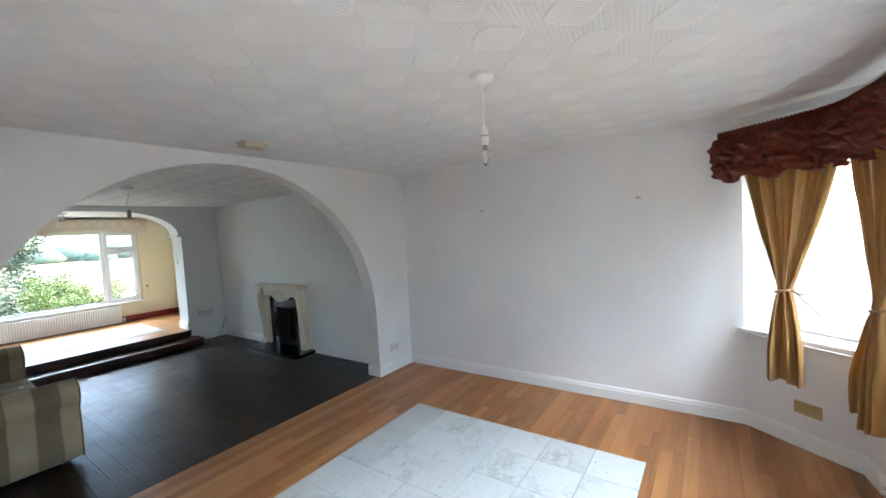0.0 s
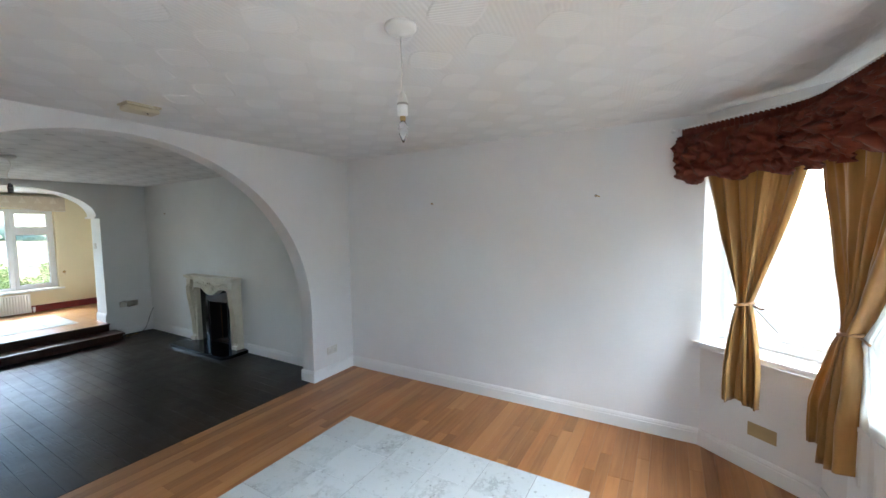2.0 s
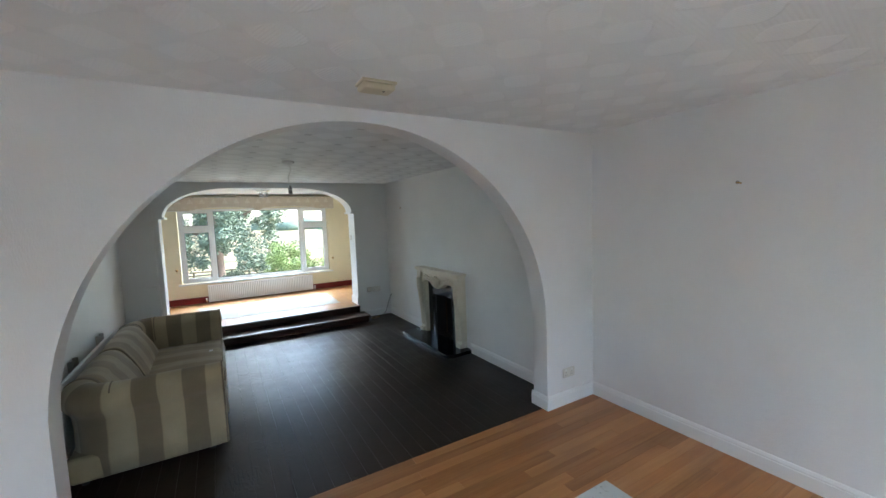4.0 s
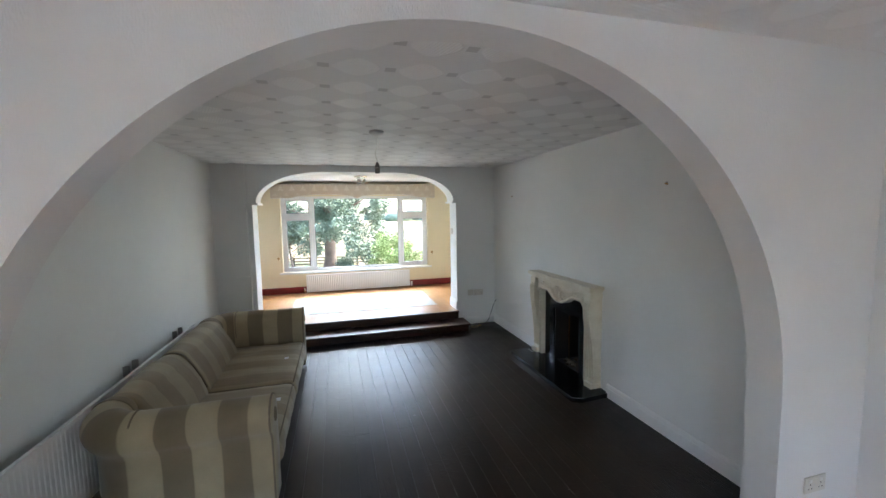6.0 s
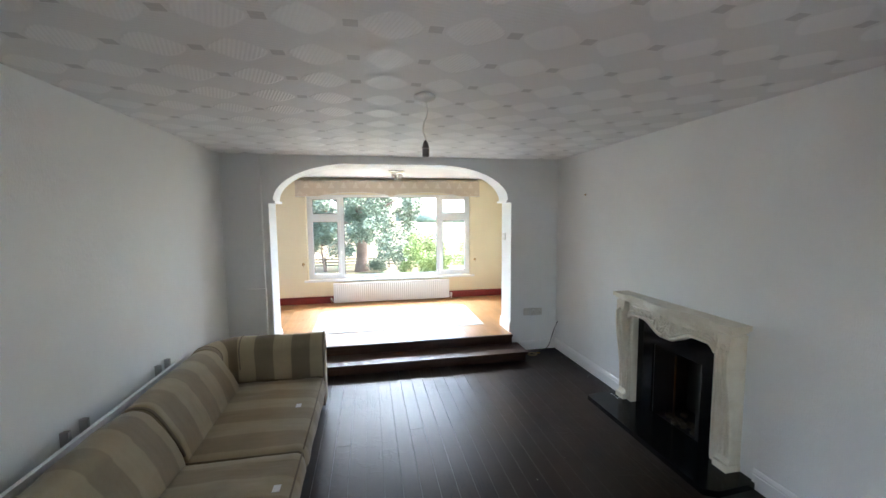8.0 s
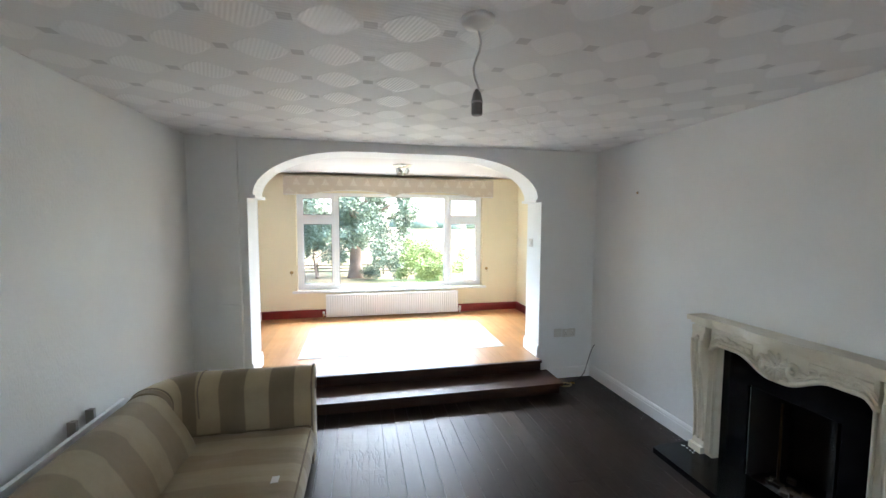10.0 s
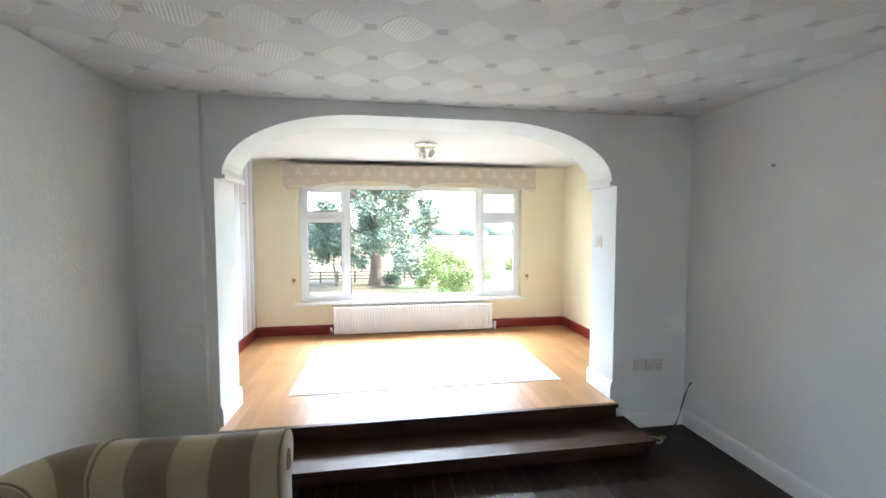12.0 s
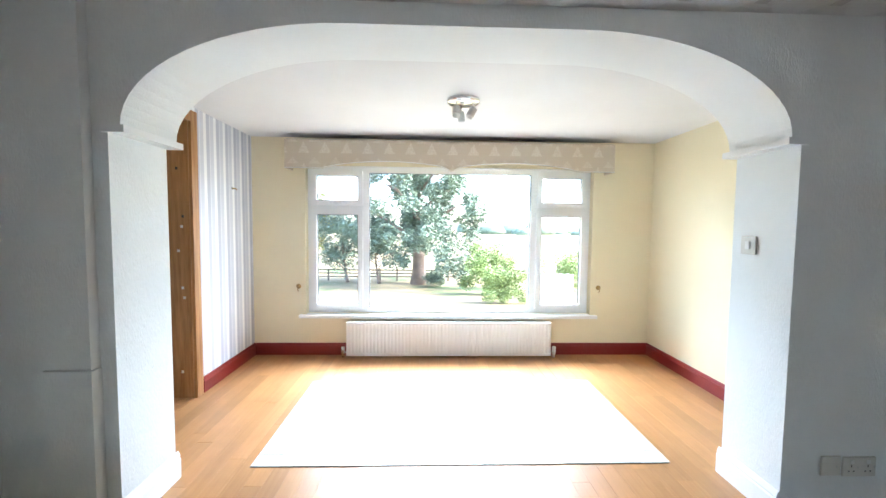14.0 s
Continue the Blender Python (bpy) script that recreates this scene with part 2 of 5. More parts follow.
def bay_line(d):
    """The bay's two facets moved outwards by d: start, corner, end."""
    a, b, _ = shift_line(BA, BB, d)
    c, e, _ = shift_line(BB, BC, d)
    k = meet(a, b, c, e)
    a = (FE + 0.0, a[1] + (FE - a[0]) * (b[1] - a[1]) / (b[0] - a[0])) if d < 0 else a
    return a, k, e


def bay_strip(d0, d1, z0, z1, bm=None):
    bm = bm or bmesh.new()
    p, q = bay_line(d0), bay_line(d1)
    prism(bm, [p[0], p[1], q[1], q[0]], z0, z1, "xy")
    prism(bm, [p[1], p[2], q[2], q[1]], z0, z1, "xy")
    bmesh.ops.remove_doubles(bm, verts=bm.verts, dist=1e-5)
    return bm


BTOP = 2.14
structure("wall_bay_below", bay_strip(0, 0.40, 0, SILL - 0.035), WALL, "white papered bay wall under the window", category="wall")
structure("wall_bay_above", bay_strip(0, 0.40, BTOP, 2.55), WALL, "white papered bay wall over the window", category="wall")
_u = Vector((BB[0] - BA[0], BB[1] - BA[1])).normalized()
_o = (BA[0] - _u.y * 0.40, BA[1] + _u.x * 0.40)
structure("wall_bay_return", prism(bmesh.new(), [(0.0, -3.6105), _o, (0.5, -3.4), (0.152, -3.4), (0.152, -3.6105)], 0, 2.55, "xy"), WALL, "white papered reveal beside the bay window", category="wall")
structure("window_sill_bay", bay_strip(-0.03, 0.27, SILL - 0.035, SILL), GLOSS, "wide white gloss painted timber sill of the bay", 0.006)
structure("floor_slab_front", boxes((FW, 0.0, -5.1, -0.13, -0.12, -0.016)), DARK, "dark slab under the oak strips", category="floor")
structure("floor_slab_middle", boxes((MW, ME, -0.13, B0 - 0.33, -0.12, -0.012)), DARK, "dark joist deck under the boards", category="floor")
structure("floor_slab_rear", boxes((RW - 0.15, RE, B1, Y6, 0.0, RF - 0.016), (-3.63, -0.9, 3.952, B1, 0.0, RF - 0.016)), DARK, "dark deck under the oak strips", category="floor")

GLASS = material("window_glass", (1, 1, 1), 0.0)
GLASS.node_tree.nodes["Principled BSDF"].inputs["Transmission Weight"].default_value = 1.0
GLASS.node_tree.nodes["Principled BSDF"].inputs["IOR"].default_value = 1.05
STEEL = material("grey_bracket", (0.42, 0.40, 0.38), 0.5, 0.3)
GASKET = material("black_gasket", (0.03, 0.03, 0.03), 0.6)
CHROME = material("chrome", (0.8, 0.8, 0.8), 0.15, 1.0)
BRASS = material("old_brass", (0.45, 0.30, 0.12), 0.35, 1.0)
HANDLE = material("white_handle", (0.8, 0.8, 0.8), 0.3)


def frame_bm(x0, x1, z0, z1, w, y0, y1):
    return boxes((x0, x0 + w, y0, y1, z0, z1), (x1 - w, x1, y0, y1, z0, z1), (x0 + w, x1 - w, y0, y1, z0, z0 + w), (x0 + w, x1 - w, y0, y1, z1 - w, z1))


def pane(parent, x0, x1, z0, z1, y):
    ob = part("pane", boxes((x0, x1, y - 0.003, y + 0.003, z0, z1)), GLASS, parent, "clear window glass")
    ob.visible_shadow = False
    return ob


def sash(parent, x0, x1, z0, z1, y, handle=""):
    """An opening light: frame, gasket, pane and handle."""
    s = part("sash", frame_bm(x0, x1, z0, z1, 0.045, y - 0.05, y + 0.0), UPVC, parent, "", 0.006)
    part("gasket", frame_bm(x0 + 0.045, x1 - 0.045, z0 + 0.045, z1 - 0.045, 0.006, y - 0.03, y - 0.014), GASKET, s)
    pane(s, x0 + 0.047, x1 - 0.047, z0 + 0.047, z1 - 0.047, y - 0.02)
    if handle == "low":
        xm = (x0 + x1) / 2
        part("handle", boxes((xm - 0.06, xm + 0.05, y - 0.075, y - 0.062, z0 + 0.012, z0 + 0.03), (xm - 0.02, xm + 0.02, y - 0.062, y - 0.048, z0 + 0.008, z0 + 0.034)), HANDLE, s, "white handle", 0.003)
    elif handle:
        xh = x1 - 0.022 if handle == "east" else x0 + 0.022
        zm = z0 + 0.35
        part("handle", boxes((xh - 0.009, xh + 0.009, y - 0.075, y - 0.062, zm - 0.03, zm + 0.1), (xh - 0.013, xh + 0.013, y - 0.062, y - 0.048, zm - 0.03, zm + 0.02)), HANDLE, s, "white handle", 0.003)
    return s


def rear_window():
    w = thing("window_1", "wide white plastic picture window with side casements and top lights", "window", (0, 0, 0), kind="structure")
    y = Y6 + 0.10
    part("window_frame", frame_bm(WX0 + 0.01, WX1 - 0.01, WZ0 + 0.01, WZ1 - 0.0, 0.05, y - 0.045, y + 0.03), UPVC, w, "", 0.004)
    part("mullion", boxes((-3.05, -2.988, y - 0.045, y + 0.03, WZ0 + 0.06, WZ1 - 0.05)), UPVC, w, "", 0.004)
    part("mullion", boxes((-1.417, -1.354, y - 0.045, y + 0.03, WZ0 + 0.06, WZ1 - 0.05)), UPVC, w, "", 0.004)
    part("transom", boxes((WX0 + 0.06, -3.05, y - 0.045, y + 0.03, 1.626, 1.67)), UPVC, w, "", 0.004)
    part("transom", boxes((-1.354, WX1 - 0.06, y - 0.045, y + 0.03, 1.626, 1.67)), UPVC, w, "", 0.004)
    part("gasket", frame_bm(-2.988, -1.417, WZ0 + 0.06, WZ1 - 0.05, 0.006, y - 0.03, y - 0.018), GASKET, w)
    pane(w, -2.986, -1.419, WZ0 + 0.062, WZ1 - 0.052, y - 0.01)
    ys = y - 0.022
    sash(w, WX0 + 0.055, -3.045, 1.67, WZ1 - 0.04, ys, "low")
    sash(w, WX0 + 0.055, -3.045, WZ0 + 0.05, 1.626, ys, "east")
    sash(w, -1.36, WX1 - 0.055, 1.67, WZ1 - 0.04, ys, "low")
    sash(w, -1.36, WX1 - 0.055, WZ0 + 0.05, 1.626, ys, "west")
    part("window_sill", boxes((-3.635, -0.765, Y6 - 0.045, Y6 + 0.06, WZ0 - 0.028, WZ0 + 0.002)), GLOSS, w, "white gloss timber sill", 0.006)


rear_window()


def bay_window():
    w = thing("window_2", "white plastic bay window with an angled side light and a wide front", "window", (0, 0, 0), kind="structure")
    a, k, e = bay_line(0.25)
    for p, q, splits in ((a, k, [0.0, 1.0]), (k, e, [0.0, 0.36, 1.45, 2.6, -1])):
        length = math.dist(p, q)
        ang = math.degrees(math.atan2(q[1] - p[1], q[0] - p[0]))
        cuts = [0, length] if splits[-1] == 1.0 else splits[:-1] + [length]
        for i in range(len(cuts) - 1):
            x0, x1 = cuts[i] + (0.004 if i else 0.035), cuts[i + 1] - 0.004
            unit = part("window_frame", frame_bm(x0, x1, SILL + 0.004, BTOP - 0.004, 0.055, -0.04, 0.035), UPVC, w, "", 0.005)
            unit.matrix_world = pose(*p, 0, 0, 0, ang)
            s = part("sash", frame_bm(x0 + 0.05, x1 - 0.05, SILL + 0.055, BTOP - 0.055, 0.045, 0.0, 0.052), UPVC, unit, "", 0.006)
            part("gasket", frame_bm(x0 + 0.095, x1 - 0.095, SILL + 0.10, BTOP - 0.10, 0.006, 0.008, 0.016), GASKET, unit)
            g = part("pane", boxes((x0 + 0.09, x1 - 0.09, 0.005, 0.011, SILL + 0.095, BTOP - 0.095)), GLASS, unit, "clear window glass")
            g.visible_shadow = False


bay_window()

# ---- skirtings ----


def skirting(name, p, q, z, mat, label, h=0.12, side=1, t=0.016):
    """A moulded board along the line p-q; side tells on which hand the room lies."""
    length = math.dist(p, q)
    ang = math.degrees(math.atan2(q[1] - p[1], q[0] - p[0]))
    prof = [(0, 0), (t, 0), (t, h * 0.72), (t * 0.75, h * 0.75), (t * 0.75, h * 0.80), (t * 0.9, h * 0.83), (t * 0.55, h * 0.95), (t * 0.35, h), (0, h)]
    bm = prism(bmesh.new(), [(a * side, b) for a, b in prof], 0, length, "yz")
    ob = structure(name, bm, mat, label, category="skirting")
    ob.matrix_world = pose(p[0], p[1], z, 0, 0, ang)
    return ob


WS = "white gloss moulded skirting board"
skirting("baseboard_east", (0, A0 - 0.017), (0, -3.61), 0, GLOSS, WS, side=-1)
skirting("baseboard_bay_side", BA, BB, 0, GLOSS, WS, side=-1)
skirting("baseboard_bay_front", BB, BC, 0, GLOSS, WS, side=-1)
skirting("baseboard_pier_east", (-0.58, A0), (0, A0), 0, GLOSS, WS, side=-1)
skirting("baseboard_pier_east_inner", (-0.58, A0 - 0.016), (-0.58, A1 + 0.016), 0, GLOSS, WS, side=1)
skirting("baseboard_pier_west", (FW, A0), (-3.68, A0), 0, GLOSS, WS, side=-1)
skirting("baseboard_pier_west_inner", (-3.68, A0 - 0.016), (-3.68, A1 + 0.016), 0, GLOSS, WS, side=-1)
skirting("baseboard_pier_east_back", (-0.58, A1), (ME, A1), 0, GLOSS, WS, side=1)
skirting("baseboard_middle_east_near", (ME, A1 + 0.016), (ME, 1.40), 0, GLOSS, WS, side=1)
skirting("baseboard_middle_east_far", (ME, 2.665), (ME, B0), 0, GLOSS, WS, side=1)
skirting("baseboard_middle_north", (-0.815, B0), (ME - 0.016, B0), 0, GLOSS, WS, side=-1, h=0.11)
skirting("baseboard_middle_west", (MW, A1), (MW, B0), 0, GLOSS, WS, side=-1)
skirting("baseboard_rear_pier_east", (-0.90, B0), (-0.90, B1 + 0.014), RF, GLOSS, WS, side=1, h=0.13)
skirting("baseboard_rear_pier_west", (-3.63, B0), (-3.63, B1 + 0.014), RF, GLOSS, WS, side=-1, h=0.13)
RS = "dark red gloss moulded skirting board"
skirting("baseboard_rear_north_west", (RW + 0.016, Y6), (-3.1, Y6), RF, RED, RS, side=-1, h=0.115)
skirting("baseboard_rear_north_east", (-3.1, Y6), (RE - 0.016, Y6), RF, RED, RS, side=-1, h=0.115)
skirting("baseboard_rear_east", (RE, B1), (RE, Y6), RF, RED, RS, side=1, h=0.115)
skirting("baseboard_rear_west", (RW, 5.31), (RW, Y6), RF, RED, RS, side=-1, h=0.115)
for nm, xa, xb in (("trim_capital_west", -3.648, -3.56), ("trim_capital_east", -0.965, -0.882)):
    structure(nm, boxes((xa, xb, B0 - 0.014, B1 + 0.014, 1.822, 1.85)), GLOSS, "thin white ledge at the springing of the arch", 0.006)
# boxed pipe beside the rear arch
structure("trim_pipe_box", boxes((-3.865, -3.69, 3.945, B0 - 0.001, 0.915, CM), (-3.87, -3.685, 3.94, B0 - 0.001, 0, 0.91)), WALL_MID, "white boxed-in pipe with a joint at waist height", 0.012)

# ---- steps ----
structure("step_tread", boxes((-3.60, -0.83, 3.60, 3.945, 0.092, 0.118)), STEP, "dark stained timber tread with a worn nosing", 0.008)
structure("step_riser_lower", boxes((-3.59, -0.84, 3.655, 3.675, 0, 0.092)), STEP, "dark stained timber riser")
structure("step_riser_upper", boxes((-3.628, -0.902, 3.932, 3.95, 0.118, RF - 0.012)), STEP, "dark stained timber riser")
structure("step_nosing", boxes((-3.628, -0.90, 3.905, 3.935, RF - 0.028, RF)), STEP, "dark stained timber nosing at the raised floor", 0.008)
structure("step_end", boxes((-0.86, -0.84, 3.675, B0 - 0.002, 0, 0.092)), STEP, "dark stained timber end of the step")

# ---- doorway of the rear room ----
LINING = material("stripped_pine", (0.42, 0.20, 0.07), 0.45)
_n = Net(LINING)
_v = _n.coords((14, 14, 0.9))
_n.color(_n.ramp(_n.noise(3, 6, 0.65, _v), [(0.3, (0.26, 0.11, 0.035)), (0.7, (0.50, 0.26, 0.10))]))
d = thing("door_1", "open doorway with a stripped pine lining and no door", "doorway", (0, 0, 0), kind="structure")
part("door_lining", boxes((RW - 0.15, RW + 0.0, DY1 - 0.032, DY1 - 0.001, RF, DZ - 0.03), (RW - 0.15, RW, DY0 + 0.001, DY0 + 0.032, RF, DZ - 0.03), (RW - 0.15, RW, DY0 + 0.001, DY1 - 0.001, DZ - 0.03, DZ - 0.001)), LINING, d, "", 0.002)
part("architrave", boxes((RW, RW + 0.018, DY1 - 0.02, DY1 + 0.055, RF, DZ + 0.045)), LINING, d, "", 0.006)
part("architrave", boxes((RW, RW + 0.018, B1 + 0.003, DY0 + 0.02, RF, DZ + 0.045)), LINING, d, "", 0.006)
part("architrave", boxes((RW, RW + 0.018, DY0 + 0.02, DY1 - 0.02, DZ - 0.03, DZ + 0.045)), LINING, d, "", 0.006)
for z in (0.42, 0.95, 1.02, 1.28, 1.45, 1.52, 1.85):
    part("screw_hole", boxes((RW - 0.07 + 0.02 * math.sin(z * 9), RW - 0.055 + 0.02 * math.sin(z * 9), DY1 - 0.035, DY1 - 0.031, z, z + 0.018)), GLOSS if z < 1.5 else GASKET, d, "filled screw hole")
structure("wall_hall", boxes((-5.3, -5.2, 4.0, 6.3, 0, 2.55), (-5.2, RW - 0.15, 6.2, 6.3, 0, 2.55), (-5.2, RW - 0.15, 4.1, 4.2, 0, 2.55)), WALL_MID, "plain hall walls beyond the doorway", category="wall")
structure("floor_hall", boxes((-5.2, RW - 0.15, 4.2, 6.2, 0.1, RF - 0.004)), DARK, "dark hall floor", category="floor")
structure("ceiling_hall", boxes((-5.2, RW - 0.15, 4.2, 6.2, 2.4, 2.5)), CEIL_F, "plain white hall ceiling", category="ceiling")
structure("trim_door_threshold", boxes((RW - 0.15, RW, DY0 + 0.03, DY1 - 0.03, RF, RF + 0.008)), LINING, "worn pine threshold strip", 0.003)

# ---- tubes and turned shapes ----


def tube(points, r, sides=8, closed=False, bm=None, radii=None):
    bm = bm or bmesh.new()
    pts = [Vector(p) for p in points]
    rings = []
    n = len(pts)
    for i, p in enumerate(pts):
        a, b = pts[(i - 1) % n if closed else max(i - 1, 0)], pts[(i + 1) % n if closed else min(i + 1, n - 1)]
        d = (b - a).normalized()
        ref = Vector((0, 0, 1)) if abs(d.z) < 0.9 else Vector((1, 0, 0))
        u = d.cross(ref).normalized()
        v = d.cross(u)
        rr = radii[i] if radii else r
        rings.append([bm.verts.new(p + (u * math.cos(t) + v * math.sin(t)) * rr) for t in np.linspace(0, 2 * math.pi, sides, endpoint=False)])
    for i in range(n if closed else n - 1):
        a, b = rings[i], rings[(i + 1) % n]
        for j in range(sides):
            bm.faces.new((a[j], a[(j + 1) % sides], b[(j + 1) % sides], b[j]))
    if not closed:
        bm.faces.new(rings[0])
        bm.faces.new(rings[-1][::-1])
    return bm


def turned(profile, sides=24, bm=None, m=Matrix()):
    """Turns a profile of (radius, height) about the z axis."""
    bm = bm or bmesh.new()
    rings = [[bm.verts.new(m @ Vector((r * math.cos(t), r * math.sin(t), z))) for t in np.linspace(0, 2 * math.pi, sides, endpoint=False)] for r, z in profile]
    for a, b in zip(rings, rings[1:]):
        for j in range(sides):
            bm.faces.new((a[j], a[(j + 1) % sides], b[(j + 1) % sides], b[j]))
    bm.faces.new(rings[0][::-1])
    bm.faces.new(rings[-1])
    return bm


def rbox(x0, x1, y0, y1, z0, z1, r=0.04, n=8, warp=None, bm=None):
    """A box with round edges, finely divided; warp may move its points."""
    bm = bm or bmesh.new()
    lo, hi = Vector((x0, y0, z0)), Vector((x1, y1, z1))
    size = hi - lo
    r = min(r, *(s / 2 * 0.98 for s in size))
    cnt = [max(3, min(28, int(s / 0.045))) for s in size]

    def stops(k):
        e = [lo[k] + r * (1 - math.cos(a)) for a in np.linspace(0, math.pi / 2, 4)]
        m = list(np.linspace(lo[k] + r, hi[k] - r, cnt[k] + 1))
        f = [hi[k] - r * (1 - math.cos(a)) for a in np.linspace(math.pi / 2, 0, 4)]
        return e[:-1] + m + f[1:]
    st = [stops(k) for k in range(3)]
    cache = {}

    def vert(i, j, k):
        key = (i, j, k)
        if key not in cache:
            p = Vector((st[0][i], st[1][j], st[2][k]))
            c = Vector([min(max(p[q], lo[q] + r), hi[q] - r) for q in range(3)])
            d = p - c
            if d.length > 1e-9:
                p = c + d.normalized() * r * min(1, max(abs(v) for v in d) / r) if max(abs(v) for v in d) < r * 0.999 else c + d.normalized() * r
            if warp:
                p = Vector(warp(p))
            cache[key] = bm.verts.new(p)
        return cache[key]
    nx, ny, nz = (len(s) - 1 for s in st)
    for i in range(nx):
        for j in range(ny):
            for k in (0, nz):
                bm.faces.new((vert(i, j, k), vert(i + 1, j, k), vert(i + 1, j + 1, k), vert(i, j + 1, k)))
    for i in range(nx):
        for k in range(nz):
            for j in (0, ny):
                bm.faces.new((vert(i, j, k), vert(i + 1, j, k), vert(i + 1, j, k + 1), vert(i, j, k + 1)))
    for j in range(ny):
        for k in range(nz):
            for i in (0, nx):
                bm.faces.new((vert(i, j, k), vert(i, j + 1, k), vert(i, j + 1, k + 1), vert(i, j, k + 1)))
    return bm


# ---- radiators ----
def radiator(name, label, x0, x1, z0, z1, y0, m, lugs=False, flutes=True, slim=False):
    """A steel panel radiator with its face towards -y; m places it."""
    rad = thing(name, label, "radiator")
    rad.matrix_world = m
    bm = bmesh.new()
    pitch, n = 0.033, int((x1 - x0 - 0.04) / 0.033)
    w = (x1 - x0 - 0.04) / n
    pts = [(x0, y0 + 0.004)]
    for i in range(n):
        a = x0 + 0.02 + i * w
        pts += [(a + w * 0.12, y0 + 0.004), (a + w * 0.3, y0), (a + w * 0.7, y0), (a + w * 0.88, y0 + 0.004)] if flutes else []
    pts += [(x1, y0 + 0.004), (x1, y0 + 0.018), (x0, y0 + 0.018)]
    front = [(x, y) for x, y in pts]
    lo = [bm.verts.new((x, y, z0 + 0.02)) for x, y in front]
    hi = [bm.verts.new((x, y, z1 - 0.02)) for x, y in front]
    k = len(front)
    for i in range(k):
        bm.faces.new((lo[i], lo[(i + 1) % k], hi[(i + 1) % k], hi[i]))
    part("panel", bm, UPVC, rad)
    part("edge_rail", boxes((x0, x1, y0 - 0.002, y0 + 0.02, z1 - 0.022, z1), (x0, x1, y0 - 0.002, y0 + 0.02, z0, z0 + 0.022)), UPVC, rad, "", 0.004)
    if not slim:
        part("top_grille", boxes((x0, x1, y0 + 0.02, y0 + 0.026, z1 - 0.012, z1), (x0, x1, y0 + 0.06, y0 + 0.066, z1 - 0.012, z1), *[(x0 + 0.02 + i * 0.04, x0 + 0.034 + i * 0.04, y0 + 0.026, y0 + 0.06, z1 - 0.008, z1 - 0.002) for i in range(int((x1 - x0 - 0.04) / 0.04))]), UPVC, rad)
        part("back_panel", boxes((x0 + 0.01, x1 - 0.01, y0 + 0.05, y0 + 0.06, z0 + 0.01, z1 - 0.013)), UPVC, rad)
    for xe in (x0, x1):
        s = -1 if xe == x0 else 1
        part("valve", turned([(0.011, 0), (0.011, 0.03), (0.016, 0.034), (0.018, 0.06), (0.018, 0.1), (0.012, 0.105)], 14, None, pose(xe + s * 0.035, y0 + 0.02, z0 - 0.02)), UPVC if s > 0 else CHROME, rad, "white valve with a chrome tail" if s > 0 else "chrome lockshield valve", smooth=True)
        part("valve_tail", tube([(xe, y0 + 0.02, z0 + 0.03), (xe + s * 0.035, y0 + 0.02, z0 + 0.03)], 0.009), CHROME, rad, "chrome tail", smooth=True)
        part("pipe", tube([(xe + s * 0.035, y0 + 0.02, z0 - 0.03), (xe + s * 0.035, y0 + 0.02, z0 + 0.0)], 0.0075), CHROME, rad, "", smooth=True)
    for xb in () if slim and not lugs else (x0 + 0.05, x0 + 0.17, x0 + 1.34, x0 + 1.47, x0 + 2.2, x0 + 2.33) if lugs else (x0 + 0.25, x0 + 0.30, (x0 + x1) / 2, x0 + 1.30, x0 + 1.36, x1 - 0.32, x1 - 0.27, x1 - 0.1):
        part("bracket", boxes((xb, xb + (0.012 if lugs else 0.022), y0 + 0.06, y0 + 0.098, z0 + 0.05, z1 - (-0.018 if lugs else 0.03)), *([(xb + 0.024, xb + 0.034, y0 + 0.07, y0 + 0.098, z1 - 0.05, z1 + 0.014)] if lugs else [])), STEEL, rad, "grey steel wall bracket")
    return rad


radiator("radiator", "long low white steel panel radiator under the picture window", -3.178, -1.232, RF + 0.018, 0.57, Y6 - 0.102, Matrix())
radiator("radiator", "long white steel panel radiator on the wall behind the sofa", 0.0, 2.50, 0.10, 0.625, -0.0, pose(MW + 0.102, 0.32, 0, 0, 0, 90), True, slim=True)
_p, _k, _e = bay_line(-0.05)
_ang = math.degrees(math.atan2(_e[1] - _k[1], _e[0] - _k[0]))
radiator("radiator", "long white steel panel radiator under the bay window", 0.0, 2.2, 0.12, 0.70, -0.0, pose(-3.02, _k[1] + (_e[1] - _k[1]) * (-3.02 - _k[0]) / (_e[0] - _k[0]), 0, 0, 0, _ang + 180), slim=True)

# ---- sofa ----


